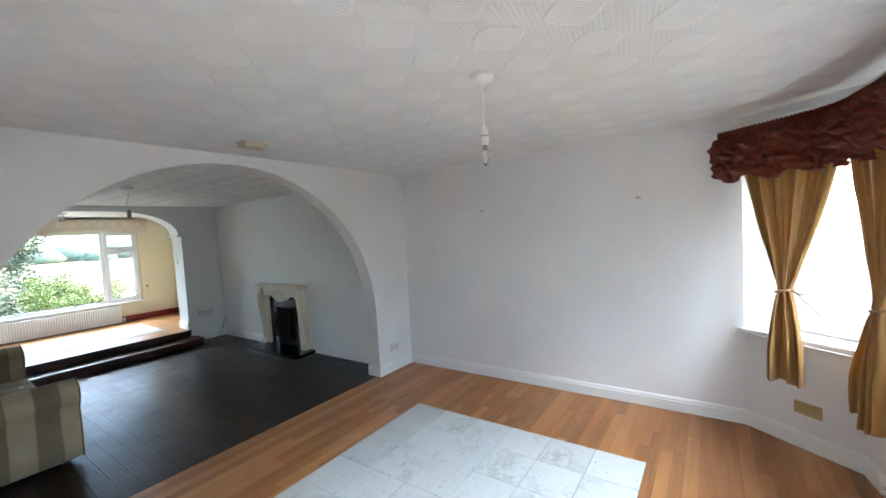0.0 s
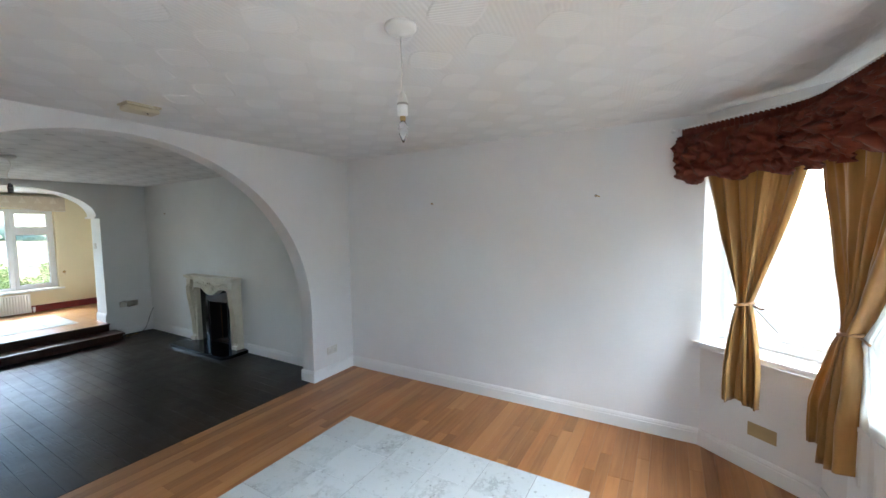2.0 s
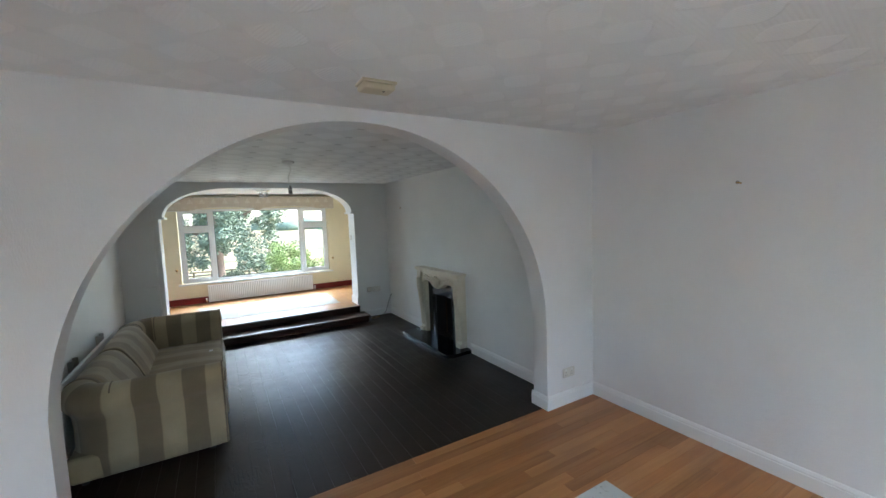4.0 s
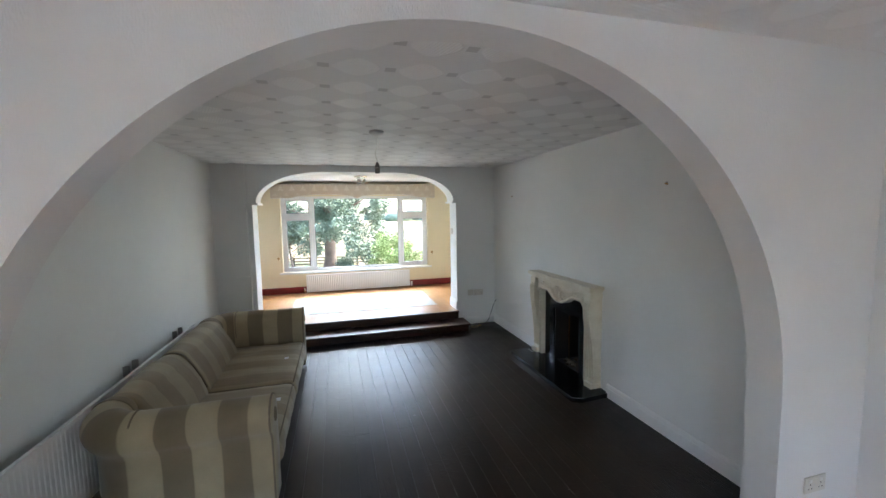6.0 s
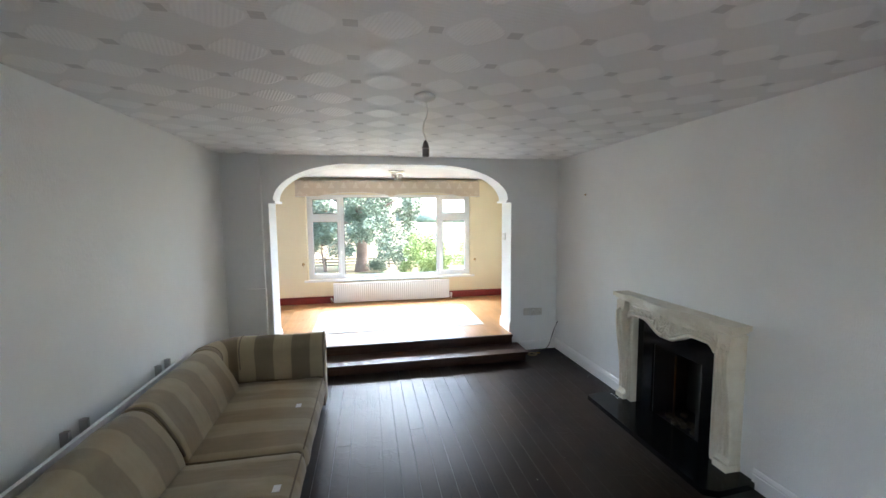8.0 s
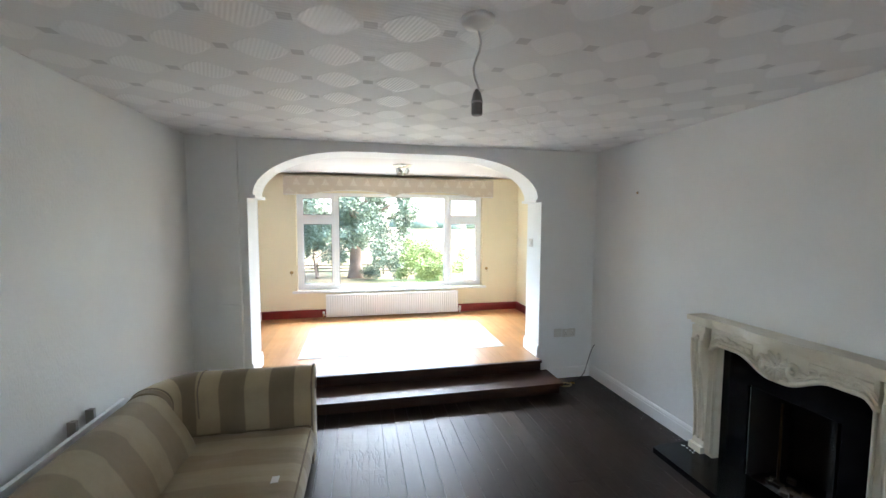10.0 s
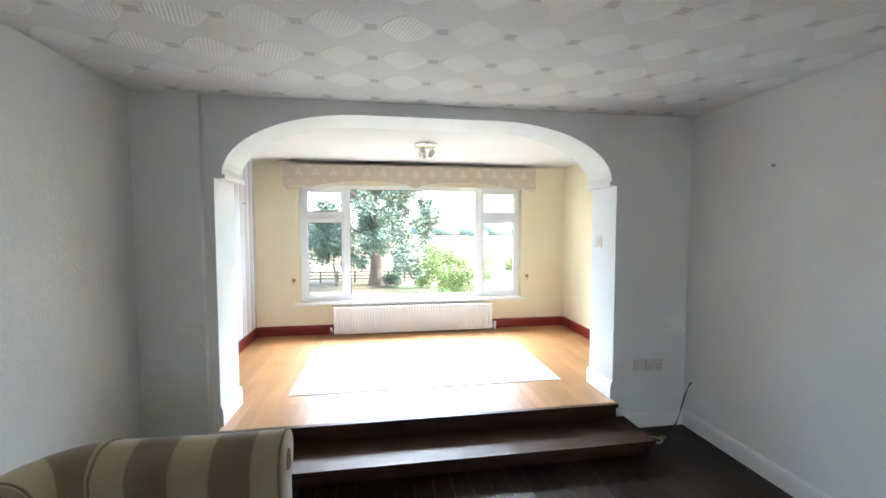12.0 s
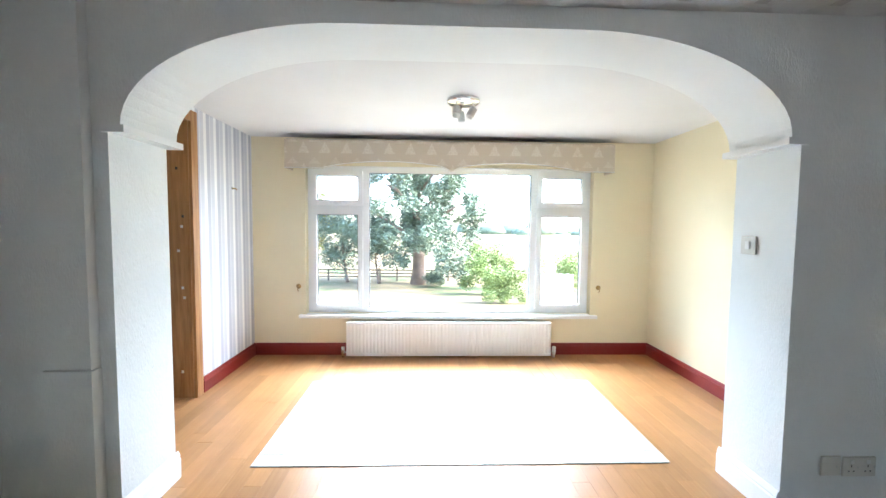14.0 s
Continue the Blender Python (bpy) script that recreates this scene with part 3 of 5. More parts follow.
def stripes(name, axis, shift=0.0, width=0.125, dark=(0.15, 0.113, 0.073), light=(0.35, 0.285, 0.195), along_seam=False, crease=(1.0, 3.5, 1)):
    m = material(name, (0.4, 0.34, 0.25), 0.9, 0, 0.3)
    n = Net(m)
    c, sp = n.node("ShaderNodeTexCoord"), n.node("ShaderNodeSeparateXYZ")
    n.link(c.outputs["UV" if along_seam else "Object"], sp.inputs[0])
    wob = n.math("MULTIPLY", n.noise(3, 2, 0.5, c.outputs["Object"]), 0.02)
    v = n.math("MULTIPLY", n.math("ADD", n.math("ADD", sp.outputs[axis], shift), wob), math.pi / width)
    f = n.math("ADD", n.math("MULTIPLY", n.math("SINE", v), 6.0), 0.5)
    f = n.math("MINIMUM", n.math("MAXIMUM", f, 0.0), 1.0)
    weave = n.noise(420, 3, 0.6, n.coords((1, 1, 1)))
    base = n.mix(f, dark, light)
    worn = n.ramp(n.noise(5, 5, 0.6, c.outputs["Object"]), [(0.3, (0.82, 0.82, 0.82)), (0.7, (1, 1, 1))])
    n.color(n.mix(1.0, n.mix(1.0, base, worn, "MULTIPLY"), n.ramp(weave, [(0.3, (0.86, 0.86, 0.86)), (0.7, (1.05, 1.05, 1.05))]), "MULTIPLY"))
    folds = n.noise(4, 1.5, 0.45, n.coords(crease))
    n.bump(n.math("ADD", n.math("MULTIPLY", weave, 0.05), folds), 0.009, 0.6)
    n.b.inputs["Sheen Weight"].default_value = 0.25
    return m


BEIGE, TAUPE = (0.46, 0.375, 0.23), (0.245, 0.19, 0.115)
ARM = stripes("striped_fabric_on_arms", 0, 0.03, 0.145, TAUPE, BEIGE, True)
BACKS = stripes("striped_fabric_on_backs", 1, 0.05, 0.15, (0.31, 0.245, 0.15), (0.42, 0.34, 0.21), False, (1.2, 4, 1.0))
SEATS = stripes("striped_fabric_on_seats", 1, 0.05, 0.15, (0.33, 0.262, 0.16), (0.43, 0.35, 0.22), False, (1.0, 5.0, 1))
PLAIN = stripes("striped_fabric_front", 1, 0.05, 0.125, TAUPE, BEIGE)
PIPING = material("taupe_piping", (0.21, 0.165, 0.11), 0.9)


def wob(p, amp, k=6.0, seed=0.0):
    return noise.noise(Vector(p) * k + Vector((seed, 0, 0))) * amp


def run(rings, lengths, bm=None):
    """Joins equal closed rings of points into a closed skin; the first UV is the length along the run, in metres."""
    bm = bm or bmesh.new()
    uv = bm.loops.layers.uv.new("run")
    vs = [[bm.verts.new(p) for p in r] for r in rings]
    n = len(vs[0])
    for k, (a, b) in enumerate(zip(vs, vs[1:])):
        for i in range(n):
            j = (i + 1) % n
            f = bm.faces.new((a[i], a[j], b[j], b[i]))
            for lp, (q, w) in zip(f.loops, ((k, i), (k, i + 1), (k + 1, i + 1), (k + 1, i))):
                lp[uv].uv = (lengths[q], w / n)
    for ring, q in ((vs[0], 0), (vs[-1][::-1], len(vs) - 1)):
        for lp in bm.faces.new(ring).loops:
            lp[uv].uv = (lengths[q], 0.0)
    return bm


def inset_ends(rings, lengths, soft=0.03):
    """Rounds the two ends of a run by shrinking short extra rings towards their middles."""
    def ends(r0, r1, l0, l1):
        c = sum(r0, Vector()) / len(r0)
        d = (sum(r1, Vector()) / len(r1) - c).normalized()
        out = []
        for q in (0.0, 0.3, 0.6, 0.85):
            k = math.sqrt(1 - (1 - q) ** 2)
            out.append(([c + (p - c) * (1 - (1 - k) * min(0.9, soft / max(0.02, (p - c).length))) - d * soft * (1 - q) for p in r0], l0))
        return out
    a = ends(rings[0], rings[1], lengths[0], lengths[1])
    b = ends(rings[-1], rings[-2], lengths[-1], lengths[-2])[::-1]
    return [r for r, _ in a] + rings + [r for r, _ in b], [q for _, q in a] + lengths + [q for _, q in b]


# an arm's section: distance outwards from the seat, height
ARM_SECTION = [(0.005, 0.05), (0.0, 0.16), (0.0, 0.30), (0.0, 0.42), (-0.004, 0.50)]
ARM_SECTION += [(0.106 - 0.113 * math.cos(a), 0.558 + 0.112 * math.sin(a)) for a in np.linspace(0.15, 3.95, 19)]
ARM_SECTION += [(0.168, 0.44), (0.163, 0.34), (0.163, 0.18), (0.158, 0.05)]
ARM_SECTION = [(float(a), float(b)) for a, b in ARM_SECTION]


def sofa():
    s = thing("sofa", "low two-seat striped beige sofa with rolled arms against the radiator", "sofa", (0, 0, 0))
    xb, xf = -3.965, -3.0
    ya, yb = 0.71, 3.13
    part("base", rbox(xb + 0.04, xf - 0.02, ya + 0.08, yb - 0.08, 0.03, 0.21, 0.03, warp=lambda p: p + Vector((wob(p, 0.006), 0, 0))), PLAIN, s, "", smooth=True)
    for fx, fy in ((xb + 0.12, ya + 0.14), (xf - 0.1, ya + 0.14), (xb + 0.12, yb - 0.14), (xf - 0.1, yb - 0.14)):
        part("foot", turned([(0.022, 0), (0.028, 0.034)], 12, None, pose(fx, fy, 0)), GASKET, s, "small black foot", smooth=True)
    ym, turn_x, turn_r, tail = 1.83, -3.655, 0.10, 0.05
    for side, y_in in ((1, ya + 0.225), (-1, yb - 0.225)):
        stations = [(x, 0.0) for x in np.linspace(xf, turn_x, 16)] + [(turn_x, a) for a in np.linspace(0, math.pi / 2, 12)[1:]]
        rings, lengths, total, last = [], [], 0.0, None
        for x, a in stations:
            out = Vector((-math.sin(a), -side * math.cos(a), 0))
            c = Vector((turn_x, y_in + side * turn_r, 0))
            o = Vector((x, y_in, 0)) if a == 0 else c + out * turn_r
            total += (o + out * 0.1 - last).length if last is not None else 0.0
            last = o + out * 0.1
            rings.append([o + out * d + Vector((0, 0, z)) for d, z in ARM_SECTION])
            lengths.append(total)
        out = Vector((-1, 0, 0))
        rings.append([p + Vector((0, side * tail, 0)) for p in rings[-1]])
        lengths.append(total + tail)
        for r in rings:
            for p in r:
                p += Vector((wob(p, 0.006, 5), wob(p, 0.006, 5, 3), wob(p, 0.007, 4, 9) * (p.z > 0.3)))
        rings, lengths = inset_ends(rings, lengths, 0.014)
        part("arm", run(rings, lengths), ARM, s, "", smooth=True)
        edge = [Vector((xf + 0.004, y_in - side * d * 0.99, z)) for d, z in ARM_SECTION]
        part("piping", tube(edge, 0.006, 6), PIPING, s, "taupe piping", smooth=True)
        for k in (15, 26):
            seam = [p + Vector((0, 0, 0.002)) for p in rings[k + 4][3:17]]
            part("seam_piping", tube(seam, 0.005, 6), PIPING, s, "taupe piping", smooth=True)
        curl = [(xf + 0.016, y_in - side * (0.10 + 0.035 * math.cos(t) * (1 - t / 13)), 0.55 + 0.05 * math.sin(t) * (1 - t / 13)) for t in np.linspace(0, 9, 32)]
        part("front_pleat", tube(curl, 0.006, 6, radii=[0.002 + 0.005 * math.sin(math.pi * q / 31) for q in range(32)]), PIPING, s, "gathered pleats at the arm's front", smooth=True)
    inner0, inner1 = ya + 0.225, yb - 0.225
    for y0, y1 in ((inner0, ym - 0.002), (ym + 0.002, inner1)):
        mid = (y0 + y1) / 2

        def puff(p, y0=y0, y1=y1, mid=mid):
            t = (p.z - 0.19) / 0.15
            bulge = 0.026 * max(0, 1 - ((p.y - mid) / ((y1 - y0) / 2)) ** 2) * max(0, 1 - ((p.x + 3.4) / 0.42) ** 2)
            nose = 0.02 * max(0.0, 1 - ((p.z - 0.22) / 0.1) ** 2) if p.x > -3.03 else 0.0
            return Vector((p.x + nose + wob(p, 0.008, 7, 3), p.y, p.z + (bulge if t > 0.5 else 0) + wob(p, 0.009, 8, mid)))
        part("seat_cushion", rbox(-3.80, xf + 0.006, y0, y1, 0.175, 0.322, 0.045, warp=puff), SEATS, s, "", smooth=True)
    b0, b1 = inner0 + turn_r + tail - 0.012, inner1 - turn_r - tail + 0.012
    # a back's section: from the seat up the leaning face, over the roll and down behind
    sec = [(-3.60, 0.28), (-3.625, 0.36), (-3.66, 0.45), (-3.705, 0.54), (-3.742, 0.60)]
    sec += [(-3.845 + 0.105 * math.cos(a), 0.57 + 0.09 * math.sin(a)) for a in np.linspace(0.35, 3.3, 15)]
    sec += [(-3.95, 0.50), (-3.945, 0.36), (-3.93, 0.10), (-3.78, 0.10), (-3.74, 0.26)]
    for y0, y1 in ((b0, ym - 0.001), (ym + 0.001, b1)):
        mid, half = (y0 + y1) / 2, (y1 - y0) / 2
        rings, lengths = [], []
        for y in np.linspace(y0 + 0.035, y1 - 0.035, 25):
            q = 1 - ((y - mid) / half) ** 4
            ring = []
            for x, z in sec:
                face = max(0.0, 1 - abs(z - 0.47) / 0.2) if x > -3.76 else 0.0
                p = Vector((float(x) + 0.022 * q * face, float(y), float(z) + 0.014 * q * (z > 0.6)))
                ring.append(p + Vector((wob(p, 0.010, 6, mid), 0, wob(p, 0.010, 5, mid))))
            rings.append(ring)
            lengths.append(float(y))
        rings, lengths = inset_ends(rings, lengths, 0.034)
        part("back_cushion", run(rings, lengths), BACKS, s, "", smooth=True)
        edge = [(x + 0.004, y1 - 0.004 if y1 < 2 else y0 + 0.004, z) for x, z in sec[1:18]]
        part("piping", tube(edge, 0.005, 6), PIPING, s, "taupe piping", smooth=True)
    for y0, y1 in ((inner0, ym - 0.002), (ym + 0.002, inner1)):
        part("seat_piping", tube([(-3.74, y1 - 0.008, 0.318), (xf - 0.02, y1 - 0.008, 0.316), (xf + 0.004, y1 - 0.012, 0.30), (xf + 0.016, y1 - 0.012, 0.19)], 0.005, 6), PIPING, s, "taupe piping", smooth=True)
        part("seat_piping", tube([(xf + 0.002, y0 + 0.02, 0.310), (xf + 0.002, y1 - 0.02, 0.310)], 0.005, 6), PIPING, s, "taupe piping", smooth=True)
    for cx, cy in ((-3.08, 1.44), (-3.12, 2.30)):
        part("fabric_label", boxes((cx, cx + 0.035, cy, cy + 0.05, 0.351, 0.3535)), GLOSS, s, "small white sewn label")
    return s


sofa()
# ---- curtains and valance ----


def cloth(name, color, dark, rough=0.75, sheen=0.3, scale=500):
    m = material(name, color, rough, 0, 0.3)
    n = Net(m)
    n.color(n.ramp(n.noise(6, 5, 0.6, n.coords((3, 3, 0.5))), [(0.25, dark), (0.7, color)]))
    n.bump(n.noise(scale, 2, 0.5, n.coords()), 0.0006)
    n.b.inputs["Sheen Weight"].default_value = sheen
    return m


def lit_through(m, color, share):
    """Lets some daylight through a cloth."""
    n = Net(m)
    tr = n.node("ShaderNodeBsdfTranslucent")
    tr.inputs["Color"].default_value = (*color, 1)
    mx = n.node("ShaderNodeMixShader")
    mx.inputs[0].default_value = share
    n.link(n.b.outputs[0], mx.inputs[1])
    n.link(tr.outputs[0], mx.inputs[2])
    n.link(mx.outputs[0], m.node_tree.nodes["Material Output"].inputs["Surface"])


GOLD = cloth("gold_satin", (0.47, 0.27, 0.088), (0.31, 0.162, 0.048), 0.34)
lit_through(GOLD, (0.50, 0.27, 0.08), 0.2)
LINING_W = cloth("white_lining", (0.82, 0.82, 0.80), (0.74, 0.74, 0.73), 0.8)
lit_through(LINING_W, (0.85, 0.85, 0.83), 0.45)
RUST = cloth("rust_taffeta", (0.17, 0.030, 0.010), (0.075, 0.012, 0.005), 0.5, 0.0)


def curtain_sheet(origin, ang, top, tie, low, z_top, z_tie, z_low, folds, depth, seed, pinch=0.05):
    """A tied-back curtain in its own plane; top, tie and low are (start, end) along the track. Depth is that of its folds."""
    bm = bmesh.new()
    nu, nv = folds * 10, 60
    rows = []
    for j in range(nv + 1):
        z = z_top + (z_low - z_top) * j / nv
        if z > z_tie:
            t = (z_top - z) / (z_top - z_tie)
            k = t ** 1.25
            a, b = top[0] + (tie[0] - top[0]) * k, top[1] + (tie[1] - top[1]) * k
            d = depth * (0.75 - 0.2 * t) + (pinch - depth * 0.5) * max(0, t - 0.85) / 0.15 * 0.5
        else:
            t = (z_tie - z) / (z_tie - z_low)
            k = min(1.0, 1.5 * t) ** 0.7
            a, b = tie[0] + (low[0] - tie[0]) * k, tie[1] + (low[1] - tie[1]) * k
            d = pinch * 0.6 + (depth - pinch * 0.6) * k * 0.8
        row = []
        for i in range(nu + 1):
            u = i / nu
            ph = seed + 1.7 * math.sin(u * 7 + seed) + 0.9 * math.sin(u * 17 + seed * 3) + 0.5 * math.sin(z * 2.3 + seed + 4 * u)
            w = math.sin(2 * math.pi * folds * u + ph)
            w = (w * (0.6 + 0.5 * math.sin(5.3 * u + seed * 2)) + 0.5 * math.sin(2 * math.pi * folds * 0.43 * u + 2 * seed) + 0.16 * math.sin(2 * math.pi * folds * 2.3 * u + ph * 1.5))
            x = a + (b - a) * u + 0.006 * math.sin(4 * math.pi * folds * u + ph)
            y = d * w + noise.noise(Vector((u * 6, z * 4, seed))) * 0.012
            zz = z - (0.02 * math.sin(u * 9 + seed) if j == nv else 0)
            row.append(bm.verts.new((x, y, zz)))
        rows.append(row)
    for r0, r1 in zip(rows, rows[1:]):
        for i in range(nu):
            bm.faces.new((r0[i], r0[i + 1], r1[i + 1], r1[i]))
    return bm


def curtain(label, origin, ang, top, tie, low, z_tie, z_low, folds, seed, lining=None):
    c = thing("curtain", label, "curtain", (*origin, 0), ang, group="curtains at the bay window")
    bm = curtain_sheet(origin, ang, top, tie, low, 2.2, z_tie, z_low, folds, 0.05, seed)
    ob = part("drape", bm, GOLD, c, "gold satin drape", smooth=True)
    ob.modifiers.new("thickness", "SOLIDIFY").thickness = 0.003
    m = (tie[0] + tie[1]) / 2
    w = (tie[1] - tie[0]) / 2 + 0.012
    part("tieback", tube([(m + w * math.cos(t), 0.052 * math.sin(t), z_tie + 0.012 * math.cos(t)) for t in np.linspace(0, 2 * math.pi, 20, endpoint=False)], 0.009, 8, True), GOLD_ROPE, c, "twisted rope tie-back", smooth=True)
    part("tieback_tail", tube([(m + w, 0.0, z_tie), (m + w + 0.04, 0.01, z_tie - 0.02), (m + w + 0.06, 0.0, z_tie - 0.012)], 0.006, 6), GOLD_ROPE, c, "", smooth=True)
    if lining:
        lt, li, ll, zt = lining
        bm = curtain_sheet(origin, ang, lt, li, ll, 2.2, zt, z_low - 0.03, 3, 0.02, seed + 2)
        bmesh.ops.translate(bm, verts=bm.verts, vec=(0, 0.03, 0))
        ob = part("lining", bm, LINING_W, c, "white cotton lining hanging loose", smooth=True)
        ob.modifiers.new("thickness", "SOLIDIFY").thickness = 0.002
    return c


GOLD_ROPE = cloth("rope", (0.42, 0.24, 0.11), (0.25, 0.12, 0.05), 0.8)
VA, VK, VE = bay_line(-0.085)
sang = math.degrees(math.atan2(VK[1] - VA[1], VK[0] - VA[0]))
fang = math.degrees(math.atan2(VE[1] - VK[1], VE[0] - VK[0]))
curtain("gold satin curtain tied back with a rope beside the side light", VA, sang, (0.12, 0.78), (0.405, 0.475), (0.32, 0.54), 1.12, 0.47, 6, 0.4)
curtain("gold satin curtain with white lining tied back at the bay", VK, fang, (0.02, 0.99), (0.36, 0.45), (0.06, 0.46), 1.12, 0.44, 8, 2.1, lining=((0.93, 1.18), (0.43, 0.50), (0.42, 0.78), 1.10))
curtain("gold satin curtain gathered low at the front of the bay", VK, fang, (1.09, 2.25), (1.36, 1.50), (1.16, 1.74), 1.11, 0.2, 8, 4.0)


def valance():
    v = thing("valance", "ruched rust-red taffeta valance hung round the bay", "valance")
    p0, p1, p2 = bay_line(-0.12)
    p0 = (p0[0] - 0.02, p0[1] - 0.03)
    l1, l2 = math.dist(p0, p1), math.dist(p1, p2)
    total = l1 + l2
    def at(s):
        if s < l1:
            k = s / l1
            return p0[0] + (p1[0] - p0[0]) * k, p0[1] + (p1[1] - p0[1]) * k
        k = (s - l1) / l2
        return p1[0] + (p2[0] - p1[0]) * k, p1[1] + (p2[1] - p1[1]) * k
    nu, nv = 520, 30
    bm = bmesh.new()
    rows = []
    for i in range(nu + 1):
        s = total * i / nu
        sa = [at(max(0, min(total, s + d))) for d in (-0.12, 0, 0.12)]
        x, y = (sum(a[0] for a in sa) / 3, sum(a[1] for a in sa) / 3)
        dx, dy = sa[2][0] - sa[0][0], sa[2][1] - sa[0][1]
        L = math.hypot(dx, dy)
        nx, ny = dy / L, -dx / L
        if (nx * (-2 - x) + ny * (-2 - y)) < 0:
            nx, ny = -nx, -ny
        swag = abs(math.sin(math.pi * s / 0.27))
        bottom = 1.95 - 0.045 * swag + 0.012 * math.sin(s * 23)
        col = []
        for j in range(nv + 1):
            t = j / nv
            z = 2.30 + (bottom - 2.30) * t
            if t < 0.16:
                out = 0.012 * math.sin(s * 230) + 0.01
            else:
                q = (t - 0.16) / 0.84
                body = math.sin(math.pi * min(1, q * 1.02)) ** 0.5 * 0.075
                n1 = abs(noise.noise(Vector((s * 11, z * 17, 1.0))))
                n2 = abs(noise.noise(Vector((s * 26 + z * 14, z * 34 - s * 6, 5.0))))
                ruck = abs(math.sin(math.pi * (s / 0.135 + 0.35 * math.sin(q * 5)))) * 0.03
                out = body * (0.35 + 1.7 * n1) + ruck + 0.07 * n2 + 0.02
            col.append(bm.verts.new((x + nx * out, y + ny * out, z)))
        rows.append(col)
    for a, b in zip(rows, rows[1:]):
        for j in range(nv):
            bm.faces.new((a[j], b[j], b[j + 1], a[j + 1]))
    ob = part("ruched_fabric", bm, RUST, v, "ruched rust-red taffeta", smooth=True)
    ob.modifiers.new("thickness", "SOLIDIFY").thickness = 0.004
    pts = [(*at(s), 2.305) for s in np.linspace(-0.0, total, 40)]
    part("rail", tube(pts, 0.011, 8), HANDLE, v, "white curtain rail", smooth=True)
    part("finial", tube([(p0[0] + 0.03, p0[1] + 0.03, 2.305), (p0[0] - 0.035, p0[1] + 0.03, 2.305)], 0.014, 8), HANDLE, v, "white rail end", smooth=True)


valance()

# ---- ceiling pendants, alarm, spotlights ----
BAKE = paint("white_plastic", (0.74, 0.73, 0.70), 0.35, 80, 0.0001, 0.03)
OLDWHITE = paint("yellowed_plastic", (0.56, 0.50, 0.36), 0.45, 80, 0.0001, 0.08)
BULB = material("clear_bulb", (1, 1, 1), 0.02)
BULB.node_tree.nodes["Principled BSDF"].inputs["Transmission Weight"].default_value = 1.0
GREYP = paint("grey_plastic", (0.16, 0.15, 0.14), 0.4, 80, 0.0001, 0.05)


def pendant(x, y, top, drop, label, bulb, mat):
    p = thing("pendant_light", label, "pendant light", (x, y, top), group="")
    part("ceiling_rose", turned([(0.058, 0), (0.058, -0.012), (0.05, -0.022), (0.03, -0.03), (0.014, -0.036), (0.006, -0.04)][::-1], 28), BAKE, p, "", smooth=True)
    wav = 0.0 if bulb else 0.014
    pts = [(wav * math.sin(k * 7), wav * 0.5 * math.sin(k * 5), -0.03 - (drop - 0.03) * k) for k in np.linspace(0, 1, 16)]
    part("flex", tube(pts, 0.0035, 8), BAKE, p, "thin white flex", smooth=True)
    z = -drop
    part("lamp_holder", turned([(0.006, z + 0.012), (0.013, z), (0.018, z - 0.02), (0.0205, z - 0.03), (0.0205, z - 0.034), (0.017, z - 0.036), (0.0195, z - 0.038), (0.0195, z - 0.072), (0.017, z - 0.078), (0.006, z - 0.078)][::-1], 24), mat, p, "", smooth=True)
    part("holder_ring", turned([(0.0206, z - 0.0305), (0.0212, z - 0.032), (0.0212, z - 0.036), (0.0206, z - 0.0375)][::-1], 24), STEEL, p, "", smooth=True)
    if bulb:
        part("bulb_cap", turned([(0.011, z - 0.079), (0.011, z - 0.092), (0.009, z - 0.096)][::-1], 18), BRASS, p, "brass bulb cap", smooth=True)
        part("bulb", turned([(0.009, z - 0.094), (0.0155, z - 0.11), (0.0175, z - 0.125), (0.015, z - 0.145), (0.009, z - 0.163), (0.003, z - 0.175)][::-1], 20), BULB, p, "clear candle bulb", smooth=True)
    return p


pendant(-2.13, -2.53, CF, 0.25, "white pendant lamp holder with a clear candle bulb", True, BAKE)
pendant(-2.265, 1.715, CM, 0.252, "bare grey lamp holder on a wavy white flex with no bulb", False, GREYP)

al = thing("alarm_box", "small yellowed plastic alarm sensor fixed to the ceiling near the arch", "alarm", (-2.20, -0.65, CF), 0)
part("case", rbox(-0.085, 0.085, -0.055, 0.055, -0.042, -0.008, 0.014), OLDWHITE, al, "", smooth=True)
part("base_plate", boxes((-0.09, 0.09, -0.06, 0.06, -0.01, 0.0)), OLDWHITE, al, "", 0.003)
part("indicator", turned([(0.005, -0.046), (0.006, -0.042)], 10, None, pose(0.03, -0.02, 0)), GASKET, al, "dark indicator lens")

sp = thing("spotlight_bar", "round chrome ceiling light with three small white spot heads", "ceiling light", (-2.19, 5.0, CR))
part("ceiling_plate", turned([(0.105, 0), (0.108, -0.008), (0.1, -0.022), (0.02, -0.026)][::-1], 32), CHROME, sp, "polished chrome plate", smooth=True)
for a in (100, 220, 335):
    x, y = 0.065 * math.cos(radians(a)), 0.065 * math.sin(radians(a))
    h = part("spot_head", turned([(0.02, 0.02), (0.028, 0.016), (0.03, -0.05), (0.031, -0.062), (0.027, -0.062), (0.024, -0.05), (0.004, -0.045)][::-1], 20), BAKE, sp, "white spot head", smooth=True)
    h.matrix_local = pose(x, y, -0.072, 22 * math.sin(radians(a * 2)), 28 * math.cos(radians(a)), a) @ Matrix.Scale(0.85, 4)
    part("spot_arm", tube([(x, y, -0.02), (x, y, -0.06)], 0.006), CHROME, sp, "chrome arm", smooth=True)

